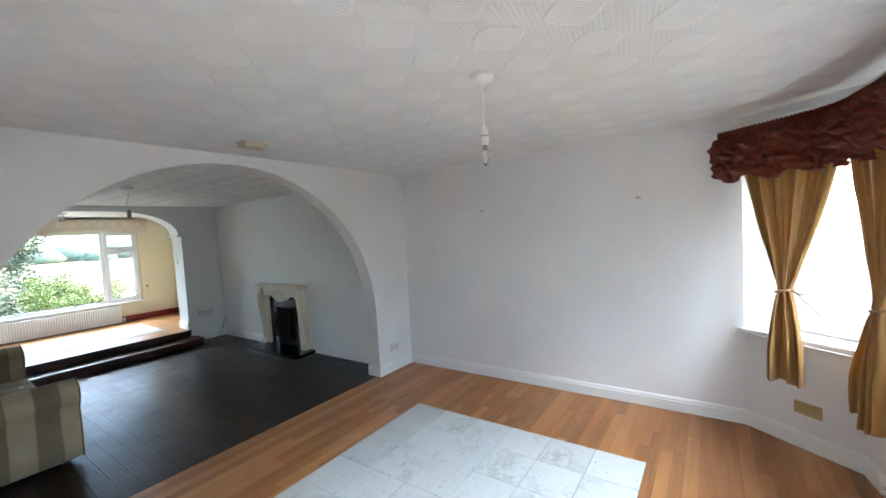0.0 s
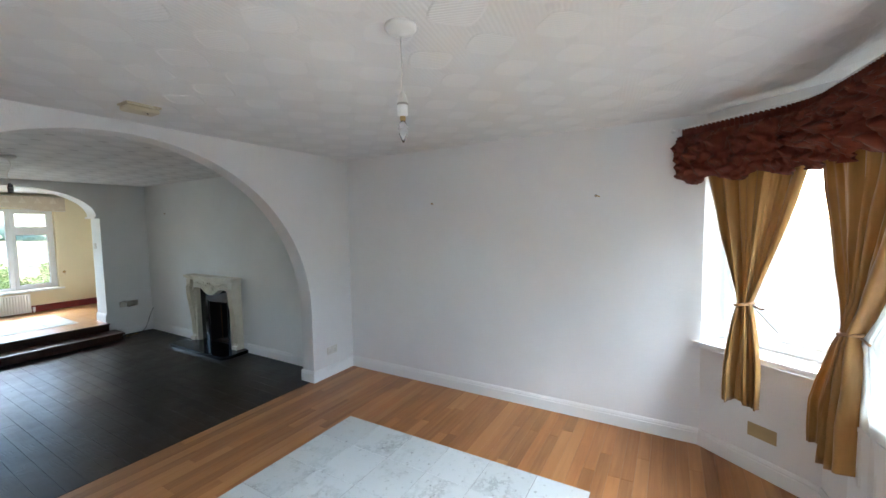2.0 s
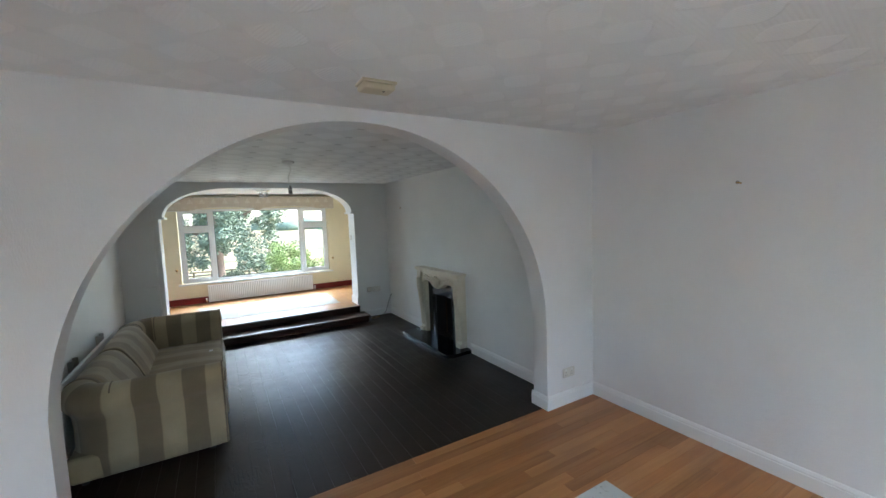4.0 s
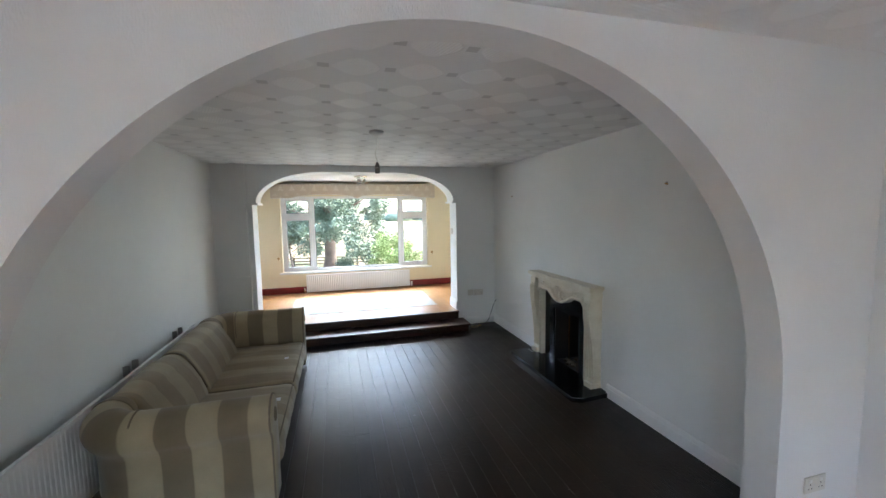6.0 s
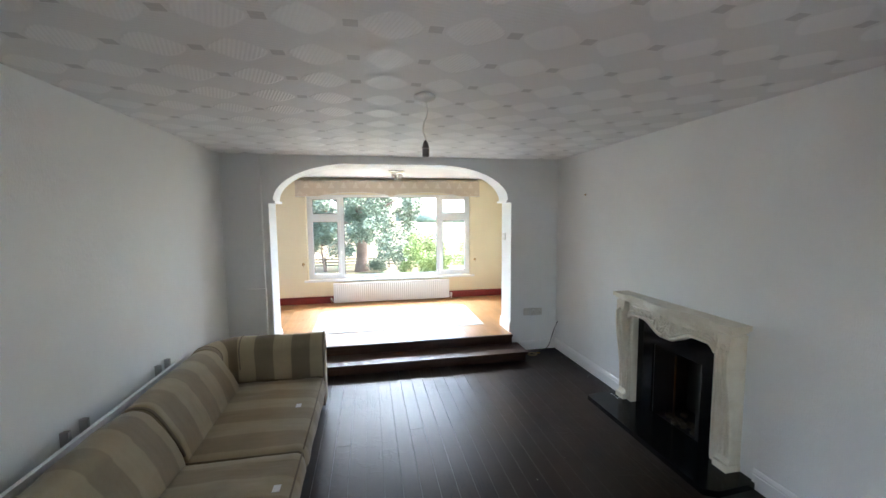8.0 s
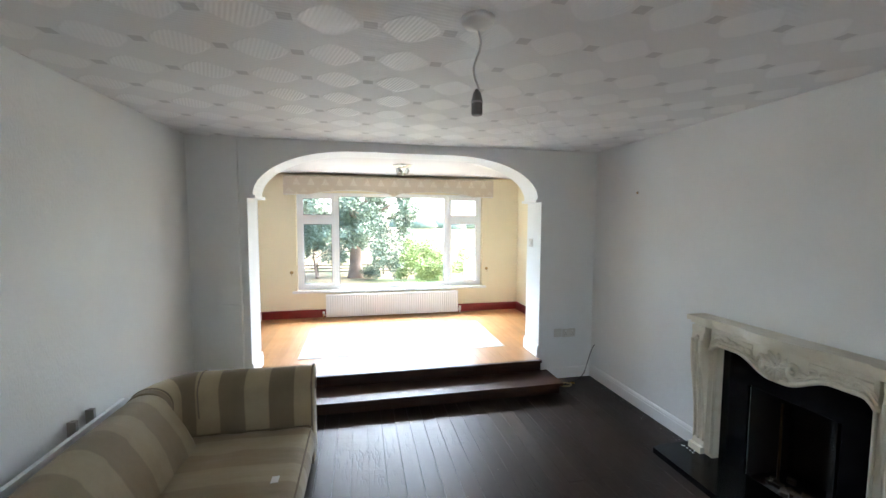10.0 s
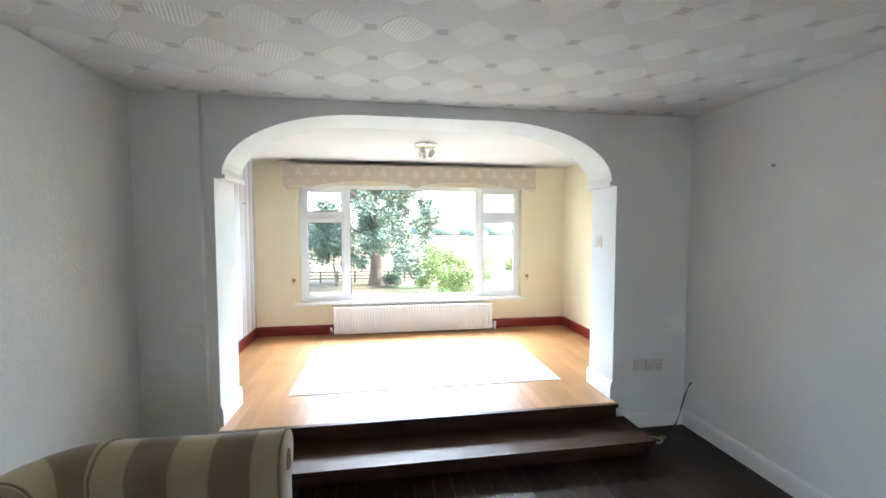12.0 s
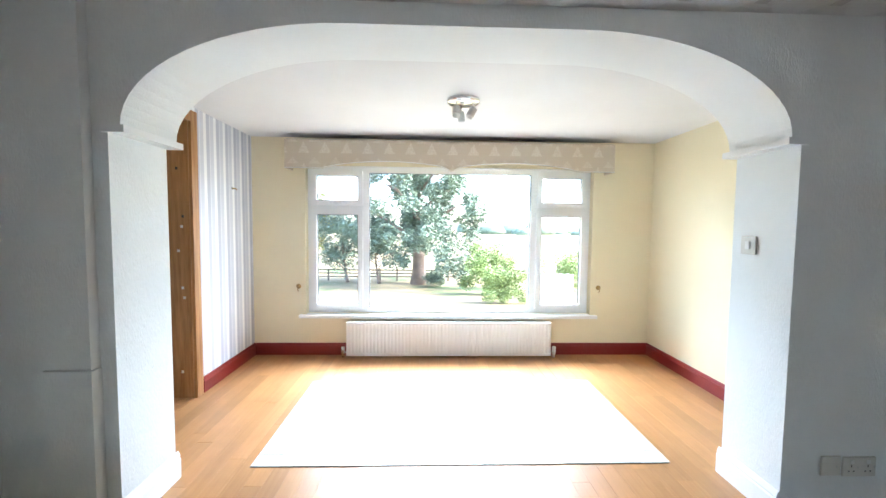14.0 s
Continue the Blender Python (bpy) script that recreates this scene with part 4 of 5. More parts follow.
# ---- small fittings on the walls ----
PLATE = paint("aged_white_plastic", (0.64, 0.61, 0.55), 0.35, 80, 0.0001, 0.05)


def plate(name, label, m, w, h, kind):
    """A wall plate in its own xz plane, facing -y."""
    t = thing(name, label, "socket" if kind != "switch" else "light switch")
    t.matrix_world = m
    part("plate", rbox(-w / 2, w / 2, -0.009, 0.0, -h / 2, h / 2, 0.004), PLATE, t, "", smooth=True)
    if kind == "switch":
        part("rocker", boxes((-0.012, 0.012, -0.014, -0.009, -0.018, 0.018)), BAKE, t, "", 0.002)
    else:
        for cx in ([-w / 4, w / 4] if w > 0.1 else [0]):
            if kind == "socket":
                part("rocker", boxes((cx - 0.008, cx + 0.008, -0.012, -0.009, 0.016, 0.032)), BAKE, t, "", 0.002)
                for hx, hz, hw, hh in ((0, 0.004, 0.004, 0.009), (-0.011, -0.018, 0.0065, 0.005), (0.011, -0.018, 0.0065, 0.005)):
                    part("socket_hole", boxes((cx + hx - hw / 2, cx + hx + hw / 2, -0.0098, -0.009, hz - hh / 2, hz + hh / 2)), GASKET, t, "dark socket slot")
            part("screw", turned([(0.003, 0), (0.003, 0.001)], 8, None, pose(cx + (w / 4 if w > 0.1 else 0.03) * 0.75, -0.0095, 0, 90)), CHROME, t, "small screw")
    return t


plate("socket", "white plastic double socket low on the arch pier", pose(-0.325, A0 - 0.001, 0.285), 0.146, 0.086, "socket")
plate("socket", "white plastic double socket on the wall beside the steps", pose(-0.565, B0 - 0.001, 0.475), 0.146, 0.086, "socket")
plate("socket", "white blank socket plate beside the double socket", pose(-0.690, B0 - 0.001, 0.48), 0.086, 0.086, "blank")
plate("light_switch", "white plastic light switch on the arch reveal", pose(-0.901, 4.215, 1.405, 0, 0, -90), 0.086, 0.086, "switch")


def wall_fixing(m, label, name="wall_fixing"):
    f = thing(name, label, "wall fixing")
    f.matrix_world = m
    part("fixing_plate", turned([(0.012, 0), (0.012, 0.003), (0.009, 0.005)], 12, None, pose(0, 0, 0, 90)), STEEL, f, "", smooth=True)
    part("fixing_stub", tube([(0, 0, 0), (0.004, -0.018, -0.002), (0.018, -0.024, -0.003), (0.032, -0.024, -0.009)], 0.005, 6), BRASS, f, "brass stub", smooth=True)


for y, z in ((-1.323, 1.863), (-2.88, 1.865)):
    wall_fixing(pose(FE - 0.001, y, z, 0, 0, -90), "small bare wall light fixing remaining on the white wall")
for y, z in ((3.36, 1.885), (0.82, 1.865)):
    wall_fixing(pose(ME - 0.001, y, z, 0, 0, -90), "small bare wall light fixing remaining on the chimney wall")
wall_fixing(pose(RW + 0.001, 5.80, 1.78, 0, 0, 90), "small metal fixing on the striped wall")
for x in (-3.645, -0.75):
    h = thing("tieback_hook", "small brass curtain tie-back hook on the cream wall", "hook", (x, Y6 - 0.001, 0.895), 0, group="tie-back hooks")
    part("rosette", turned([(0.0, 0.0), (0.02, 0.0), (0.024, 0.006), (0.014, 0.014), (0.008, 0.02)], 18, None, pose(0, 0, 0, 90)), BRASS, h, "", smooth=True)
    part("hook", tube([(0, -0.02, 0), (0, -0.035, -0.005), (0, -0.038, -0.03), (0, -0.02, -0.045), (0, -0.008, -0.04)], 0.004, 8), BRASS, h, "", smooth=True)

# air vent in the bay wall
av = thing("air_vent", "brass-coloured slotted air vent in the bay wall", "air vent")
_c = ((BA[0] + BB[0]) / 2 - 0.03, (BA[1] + BB[1]) / 2 - 0.04)
av.matrix_world = pose(_c[0] , _c[1], 0.285, 0, 0, sang + 180)
BRASSPAINT = paint("tarnished_brass_plate", (0.50, 0.36, 0.17), 0.4, 120, 0.0003, 0.35)
part("vent_frame", frame_bm(-0.082, 0.082, -0.045, 0.045, 0.012, -0.006, 0.0), BRASSPAINT, av, "", 0.002)
part("vent_plate", boxes((-0.070, 0.070, -0.003, 0.0, -0.033, 0.033)), BRASSPAINT, av)
for i in range(6):
    part("vent_slot", boxes((-0.057 + i * 0.0215, -0.049 + i * 0.0215, -0.004, -0.003, -0.024, 0.024)), BRASS, av, "darker slot")

# flakes of plaster along the wall
rng = random.Random(21)
fk = thing("plaster_flakes", "scattered pale plaster flakes and dust on the black boards", "debris", (0, 0, 0), kind="stuff")
bm = bmesh.new()
for k in range(56):
    x, y, r = ME - 0.022 - abs(rng.gauss(0, 0.05)), 2.62 + 1.2 * rng.random() ** 2, rng.uniform(0.001, 0.0045) * rng.random() ** 0.5
    if k > 40:
        x, y = rng.uniform(-2.6, -0.6), rng.uniform(0.3, 3.2)
        r *= 0.7
    ang = [rng.uniform(0, 6.28) for _ in range(5)]
    ring = [(x + r * rng.uniform(0.6, 1.3) * math.cos(a), y + r * rng.uniform(0.6, 1.3) * math.sin(a)) for a in sorted(ang)]
    if len({(round(a, 5), round(b, 5)) for a, b in ring}) == 5:
        prism(bm, ring, 0.0005, 0.003, "xy")
part("flakes", bm, PLATE, fk)

# loose cable at the back corner
CABLE = material("black_cable", (0.015, 0.015, 0.015), 0.5)
TAN = paint("cream_cable", (0.45, 0.36, 0.22), 0.5)
cb = thing("cable", "loose aerial cable coiled on the floor in the corner", "cable")
part("cable_tail", tube([(-0.72, 3.80, 0.012), (-0.60, 3.84, 0.012), (-0.5, 3.87, 0.02), (-0.44, 3.88, 0.08), (-0.40, 3.89, 0.18), (-0.36, 3.90, 0.28), (-0.33, 3.90, 0.345), (-0.30 - 0.02, 3.89, 0.36)], 0.0045, 8), CABLE, cb, "black cable", smooth=True)
part("coil", tube([(-0.70 + 0.055 * math.cos(t), 3.78 + 0.04 * math.sin(t), 0.012 + 0.004 * (t / 6)) for t in np.linspace(0, 4 * math.pi, 48)], 0.006, 6), TAN, cb, "cream coiled lead", smooth=True)
part("aerial_plug", tube([(-0.64, 3.80, 0.02), (-0.6, 3.79, 0.02)], 0.009, 8), BRASS, cb, "", smooth=True)

# ---- pelmet over the rear window ----
PELM = material("patterned_pelmet_fabric", (0.5, 0.42, 0.31), 0.85)
n = Net(PELM)
c, sx = n.node("ShaderNodeTexCoord"), n.node("ShaderNodeSeparateXYZ")
n.link(c.outputs["Object"], sx.inputs[0])
U = n.math("MULTIPLY", n.math("ADD", sx.outputs[0], n.math("MULTIPLY", n.noise(40, 2, 0.5, c.outputs["Object"]), 0.03)), 1 / 0.19)
V = n.math("MULTIPLY", sx.outputs[2], 1 / 0.19)
def _motif(du, dv, slope):
    fu = n.math("SUBTRACT", n.math("FRACT", n.math("ADD", U, du)), 0.5)
    fv = n.math("SUBTRACT", n.math("FRACT", n.math("ADD", V, dv)), 0.5)
    tri = n.math("LESS_THAN", n.math("ADD", n.math("ABSOLUTE", fu), n.math("MULTIPLY", n.math("ADD", fv, 0.32), slope)), 0.26)
    return n.math("MULTIPLY", tri, n.math("GREATER_THAN", fv, -0.34))
mot = n.math("MAXIMUM", _motif(0, 0, 0.5), n.math("MULTIPLY", _motif(0.5, 0.5, 0.9), 0.7))
mot = n.math("MULTIPLY", mot, n.ramp(n.noise(60, 3, 0.6, c.outputs["Object"]), [(0.4, (0.3, 0.3, 0.3)), (0.6, (1, 1, 1))]))
n.color(n.mix(n.math("MULTIPLY", mot, 0.75), (0.60, 0.51, 0.39), (0.76, 0.70, 0.59)))
n.bump(n.noise(500, 2, 0.5, c.outputs["Object"]), 0.0008)
pl = thing("pelmet", "beige patterned fabric pelmet with a scalloped edge over the window", "pelmet", (0, 0, 0))
xw, xe = -3.70, -0.715
prof = []
for x in np.linspace(xw, xe, 65):
    u = (x - xw) / (xe - xw)
    if u < 0.12 or u > 0.88:
        z = 1.985
    else:
        k = abs(math.sin(math.pi * (u - 0.12) / 0.38))
        z = 1.99 + 0.06 * k ** 0.7
        z -= 0.02 * max(0, 1 - abs(u - 0.5) / 0.03)
    prof.append((float(x), z))
prism_bm = bmesh.new()
for (xa, za), (xb_, zb) in zip(prof, prof[1:]):
    prism(prism_bm, [(xa, za), (xb_, zb), (xb_, 2.24), (xa, 2.24)], 5.985, 5.998)
bmesh.ops.remove_doubles(prism_bm, verts=prism_bm.verts, dist=1e-5)
part("pelmet_face", prism_bm, PELM, pl)
part("pelmet_return", boxes((xw, xw + 0.013, 5.998, Y6 - 0.002, 1.985, 2.24)), PELM, pl)
part("pelmet_return", boxes((xe - 0.013, xe, 5.998, Y6 - 0.002, 1.985, 2.24)), PELM, pl)
# The board's dark colour paints the shaded gap over the pelmet.
part("pelmet_board", boxes((xw + 0.013, xe - 0.013, 6.0, Y6 - 0.002, 2.228, 2.246)), GREYP, pl, "timber pelmet board, dark for the shaded gap above")
part("edge_piping", tube([(x, 5.983, z + 0.004) for x, z in prof], 0.004, 6), LINING_W, pl, "pale piping", smooth=True)
bl = thing("roller_blind", "cream blind rolled up behind the pelmet", "blind", (0, 0, 0))
part("rolled_fabric", turned([(0.025, -1.35), (0.025, 1.35)], 16, None, pose(-2.195, 6.10, 2.15, 0, 90, 0)), CREAM, bl, "", smooth=True)
part("blind_fabric", boxes((-3.55, -0.855, 6.074, 6.077, 2.02, 2.15)), CREAM, bl)
part("bottom_bar", boxes((-3.55, -0.855, 6.07, 6.08, 2.01, 2.022)), GLOSS, bl)

# ---- fireplace ----
IVORY = material("ivory_surround", (0.66, 0.59, 0.45), 0.3)
n = Net(IVORY)
v = n.coords()
n.color(n.ramp(n.noise(9, 6, 0.65, v), [(0.22, (0.60, 0.53, 0.40)), (0.48, (0.70, 0.64, 0.51)), (0.72, (0.76, 0.71, 0.59))]))
n.bump(n.noise(70, 5, 0.6, v), 0.0004)
BLACKG = material("black_granite", (0.005, 0.005, 0.006), 0.2, 0.0, 0.2)
n = Net(BLACKG)
n.rough(n.ramp(n.noise(7, 5, 0.6, n.coords()), [(0.3, (0.08,) * 3), (0.7, (0.2,) * 3)]))
BRICKD = paint("black_brick", (0.012, 0.008, 0.007), 0.9, 90, 0.003, 0.5)
RUBBLE = paint("pale_rubble", (0.07, 0.05, 0.032), 0.9, 90, 0.003, 0.4)


OLDBRASS = material("dark_brass", (0.09, 0.05, 0.02), 0.5, 1.0)


def fireplace():
    f = thing("fireplace_surround", "ornate ivory carved surround with scroll legs and a shaped shelf", "fireplace", (ME, 2.045, 0))
    H0 = 0.04
    # legs: bowed outline in depth
    zs = np.linspace(0, 1, 25)
    def bow(t):
        return 0.078 + 0.055 * max(0.0, math.sin(math.pi * min(1, max(0, (t - 0.12) / 1.12)) ** 1.7)) ** 1.3 + (0.028 * (1 - t / 0.09) if t < 0.09 else 0)
    for s in (-1, 1):
        outline = [(0.0, H0)] + [(-bow(t), H0 + 0.86 * t) for t in zs] + [(0.0, H0 + 0.86)]
        y0, y1 = sorted((s * 0.552, s * 0.462))
        part("leg", prism(bmesh.new(), [(x, z) for x, z in outline], y0, y1), IVORY, f, "", 0.004)
        for yy in (0.543, 0.507, 0.471):
            pts = [(-bow(t) - 0.002, s * yy, H0 + 0.86 * t) for t in np.linspace(0.1, 0.92, 22)]
            part("leg_moulding", tube(pts, 0.009, 8), IVORY, f, "", smooth=True)
        part("foot_block", boxes((-0.112, -0.001, y0 - 0.005, y1 + 0.005, H0 - 0.0, H0 + 0.045)), IVORY, f, "", 0.006)
        y2, y3 = sorted((s * 0.4615, s * 0.40))
        part("inner_leg", boxes((-0.075, -0.001, y2, y3, H0, 0.80)), IVORY, f, "", 0.008)
        part("inner_moulding", tube([(-0.078, s * 0.412, H0 + 0.03), (-0.078, s * 0.412, 0.79)], 0.009, 8), IVORY, f, "", smooth=True)
        # scroll at the leg's head
        pts = [(-0.11 - 0.003 * k, s * (0.505 + 0.03 * math.cos(k) * (1 - k / 14)), 0.84 + 0.035 * math.sin(k) * (1 - k / 14)) for k in np.linspace(0, 11, 50)]
        part("scroll", tube(pts, 0.008, 6), IVORY, f, "", smooth=True)
        part("capital", boxes((-0.125, -0.001, y0 - 0.006, y1 + 0.006, 0.885, 0.925)), IVORY, f, "", 0.008)

    def lower(u):
        """Lower edge of the frieze over u from -1 to 1."""
        a = abs(u)
        k = max(0.0, min(1.0, (a - 0.08) / 0.5))
        return 0.735 + 0.085 * k * k * (3 - 2 * k) - 0.05 * max(0.0, (a - 0.86) / 0.14) ** 2
    ys = [float(a) for a in np.linspace(-0.43, 0.43, 49)]
    bm = bmesh.new()
    for a, b in zip(ys, ys[1:]):
        prism(bm, [(a, lower(a / 0.43)), (b, lower(b / 0.43)), (b, 0.925), (a, 0.925)], -0.10, -0.001, "yz")
    bmesh.ops.remove_doubles(bm, verts=bm.verts, dist=1e-5)
    part("frieze", bm, IVORY, f)
    for off, r in ((0.010, 0.013), (0.036, 0.009), (0.056, 0.006)):
        part("frieze_moulding", tube([(-0.103, y, lower(y / 0.43) + off) for y in ys], r, 8), IVORY, f, "", smooth=True)
    for s in (-1, 1):
        part("panel_moulding", tube([(-0.102, s * 0.15, 0.90), (-0.102, s * 0.41, 0.90), (-0.102, s * 0.41, 0.86), (-0.102, s * 0.30, 0.875), (-0.102, s * 0.15, 0.84)], 0.004, 6, True), IVORY, f, "", smooth=True)
        for k in range(6):
            y = s * (0.13 + 0.045 * k)
            z = lower(y / 0.43) + 0.05 + 0.01 * math.sin(k * 2)
            pts = [(-0.105 - 0.006 * math.sin(t), y + s * 0.022 * math.cos(t) * (1 - t / 9), z + 0.018 * math.sin(t) * (1 - t / 9)) for t in np.linspace(0, 7, 26)]
            part("carved_leaf", tube(pts, 0.005 - 0.0004 * k, 6, radii=[0.003 + 0.0065 * math.sin(math.pi * q / 25) for q in range(26)]), IVORY, f, "", smooth=True)
    # cartouche
    for k in range(26):
        bm = bmesh.new()
        a = k * 2.39996
        r = 0.016 * math.sqrt(k)
        c = Vector((-0.108 - 0.016 * math.exp(-r * 20), r * math.cos(a), 0.825 + r * 0.85 * math.sin(a)))
        bmesh.ops.create_icosphere(bm, subdivisions=2, radius=0.0165, matrix=Matrix.Translation(c) @ Matrix.Rotation(a, 4, "X") @ Matrix.Diagonal((0.8, 1.5, 0.6, 1)))
        part("carved_boss", bm, IVORY, f, "", smooth=True)
    for s in (-1, 1):
        pts = [(-0.108 - 0.01 * math.sin(t * 0.7), s * (0.085 + 0.03 * math.cos(t) * (1 - t / 10)), 0.82 + 0.055 * math.sin(t) * (1 - t / 10)) for t in np.linspace(0, 8, 40)]
        part("carved_scroll", tube(pts, 0.009, 8, radii=[0.005 + 0.010 * math.sin(math.pi * q / 39) for q in range(40)]), IVORY, f, "", smooth=True)
    # shelf with a serpentine front
    def front(y):
        a = abs(y) / 0.58
        if a > 0.72:
            return -0.15
        return -0.13 - 0.04 * max(0.0, math.cos(a / 0.72 * math.pi)) ** 0.8 if a < 0.36 else -0.13
    def slab(z0, z1, inset):
        ys2 = [float(a) for a in np.linspace(-0.58 + inset, 0.58 - inset, 61)]
        return prism(bmesh.new(), [(front(y) + inset, y) for y in ys2] + [(-0.001, ys2[-1]), (-0.001, ys2[0])], z0, z1, "xy")
    part("shelf", slab(0.958, 0.99, 0.0), IVORY, f, "", 0.006)
    part("shelf_moulding", slab(0.94, 0.9575, 0.018), IVORY, f, "", 0.005)
    part("shelf_moulding", slab(0.9255, 0.9395, 0.035), IVORY, f, "", 0.004)
    b = thing("fireplace_insert", "polished black stone back panel round an empty hearth opening", "fireplace insert", (ME, 2.045, 0))
    for row in ((-0.022, -0.001, -0.44, FY0 - 2.0455, 0.042, 0.84), (-0.022, -0.001, FY1 - 2.0445, 0.44, 0.042, 0.84), (-0.022, -0.001, FY0 - 2.045, FY1 - 2.045, FZ, 0.84)):
        part("back_panel", boxes(row), BLACKG, b, "", 0.002)
    part("recess_side", boxes((0.0, 0.35, FY0 - 2.018, FY0 - 1.99, 0.0, FZ - 0.002)), BRICKD, b, "black brick side")
    part("recess_side", boxes((0.0, 0.35, FY1 - 2.05, FY1 - 2.0452, 0.0, FZ - 0.002)), BRICKD, b, "black brick side")
    part("recess_back", boxes((0.325, 0.352, FY0 - 1.99, FY1 - 2.05, 0.0, FZ - 0.002)), BRICKD, b, "black brick back")
    part("brass_post", tube([(0.10, 0.11, 0.03), (0.10, 0.11, FZ - 0.08)], 0.008, 10), OLDBRASS, b, "tarnished brass upright", smooth=True)
    part("recess_floor", boxes((0.0, 0.325, FY0 - 1.99, FY1 - 2.05, 0.0, 0.03)), BRICKD, b)
    rng = random.Random(4)
    for k in range(12):
        x, y = rng.uniform(0.02, 0.2), rng.uniform(-0.17, 0.15)
        st = part("rubble", rbox(-0.03, 0.03, -0.022, 0.022, -0.014, 0.014, 0.008), RUBBLE, b, "broken brick")
        st.matrix_local = pose(x, y, 0.05, rng.uniform(-12, 12), rng.uniform(-15, 15), rng.uniform(0, 180))
    for y in (-0.05, 0.13):
        part("white_strip", boxes((-0.0238, -0.0222, y - 0.014, y + 0.014, 0.735, 0.743)), GLOSS, b, "small white strip")
    h = thing("hearth", "low polished black stone hearth slab with a few paint chips", "hearth", (ME, 2.02, 0))
    part("slab", prism(bmesh.new(), [(-0.002, -0.64), (-0.29, -0.66), (-0.365, -0.62), (-0.365, 0.62), (-0.29, 0.64), (-0.002, 0.64)], 0.0, 0.04, "xy"), BLACKG, h, "", 0.004)
    for k in range(9):
        y = 0.45 + 0.2 * rng.random()
        chip = part("paint_chip", boxes((-0.006, 0.006, -0.004, 0.004, 0, 0.0015)), GLOSS, h, "flake of white paint")
        chip.matrix_local = pose(-0.03 - 0.12 * rng.random(), y, 0.0402, 0, 0, rng.uniform(0, 90))


fireplace()
# ---- garden and street ----
GRASS = paint("grass", (0.17, 0.155, 0.06), 0.95, 30, 0.01, 0.4)
n = Net(GRASS)
v = n.coords()
nn = n.noise(0.25, 6, 0.65, v)
n.color(n.mix(n.ramp(nn, [(0.36, (0, 0, 0)), (0.5, (1, 1, 1))]), (0.08, 0.115, 0.035), (0.23, 0.17, 0.085)))
LAWN = paint("mown_lawn", (0.06, 0.12, 0.03), 0.95, 10, 0.02, 0.3)
LEAF = paint("blue_green_leaves", (0.17, 0.22, 0.15), 0.6, 40, 0.002, 0.4)
LEAF2 = paint("lime_leaves", (0.23, 0.30, 0.09), 0.6, 40, 0.002, 0.3)
LEAF3 = paint("yellow_leaves", (0.34, 0.30, 0.05), 0.6, 40, 0.002, 0.3)
BARK = paint("bark", (0.26, 0.19, 0.15), 0.9, 40, 0.01, 0.4)
TIMBER = paint("weathered_timber", (0.16, 0.13, 0.10), 0.85, 60, 0.003, 0.3)
ROAD = paint("grey_tarmac_drive", (0.055, 0.057, 0.06), 0.9, 90, 0.004, 0.2)


def ground_z(y):
    k = max(0.0, min(1.0, (y - 7.5) / 18))
    return -0.55 - 1.35 * k * k * (3 - 2 * k)


bm = bmesh.new()
ysg = [-600, -200, -80, -40, -20, -10, 0, 6, 7.5] + [8.5 + i for i in range(18)] + [40, 70, 120, 250, 600]
xsg = [-600, -200, -80, -40, -20, -10, 0, 10, 20, 40, 80, 200, 600]
vg = [[bm.verts.new((x, y, ground_z(y) if y > 0 else -0.55)) for y in ysg] for x in xsg]
for i in range(len(xsg) - 1):
    for j in range(len(ysg) - 1):
        bm.faces.new((vg[i][j], vg[i + 1][j], vg[i + 1][j + 1], vg[i][j + 1]))
tagged(part("ground", bm, GRASS, None, "lawn and rough grass, browned in places", smooth=True), category="ground", kind="structure")
structure("house_footing", boxes((FW - 0.2, 0.62, -4.9, 6.62, -0.7, -0.125)), DARK, "brick footing of the house")
structure("roof", boxes((-6.0, 1.5, -5.4, 7.0, 2.56, 2.75)), CEIL_F, "flat slab closing the house above")
structure("pavement_front", boxes((-30, 30, -14, -5.2, -0.56, -0.52)), ROAD, "grey tarmac drive before the house", category="drive")


def crown(rng, blobs, per, leaf):
    """Many small leaf cards with depth, in clumps."""
    bm = bmesh.new()
    for (cx, cy, cz, r) in blobs:
        for k in range(per):
            d = Vector((rng.gauss(0, 1), rng.gauss(0, 1), rng.gauss(0, 1))).normalized() * r * rng.uniform(0.45, 1.05)
            p = Vector((cx, cy, cz)) + d
            a = Vector((rng.uniform(-1, 1), rng.uniform(-1, 1), rng.uniform(-0.6, 0.6))).normalized() * leaf * rng.uniform(0.6, 1.4)
            b = a.cross(Vector((rng.uniform(-1, 1), rng.uniform(-1, 1), rng.uniform(-1, 1)))).normalized() * leaf * 0.42
            w = a.cross(b).normalized() * leaf * 0.15
            q = [bm.verts.new(p + s) for s in (-a, b + w, a, -b + w)]
            bm.faces.new(q)
    return bm


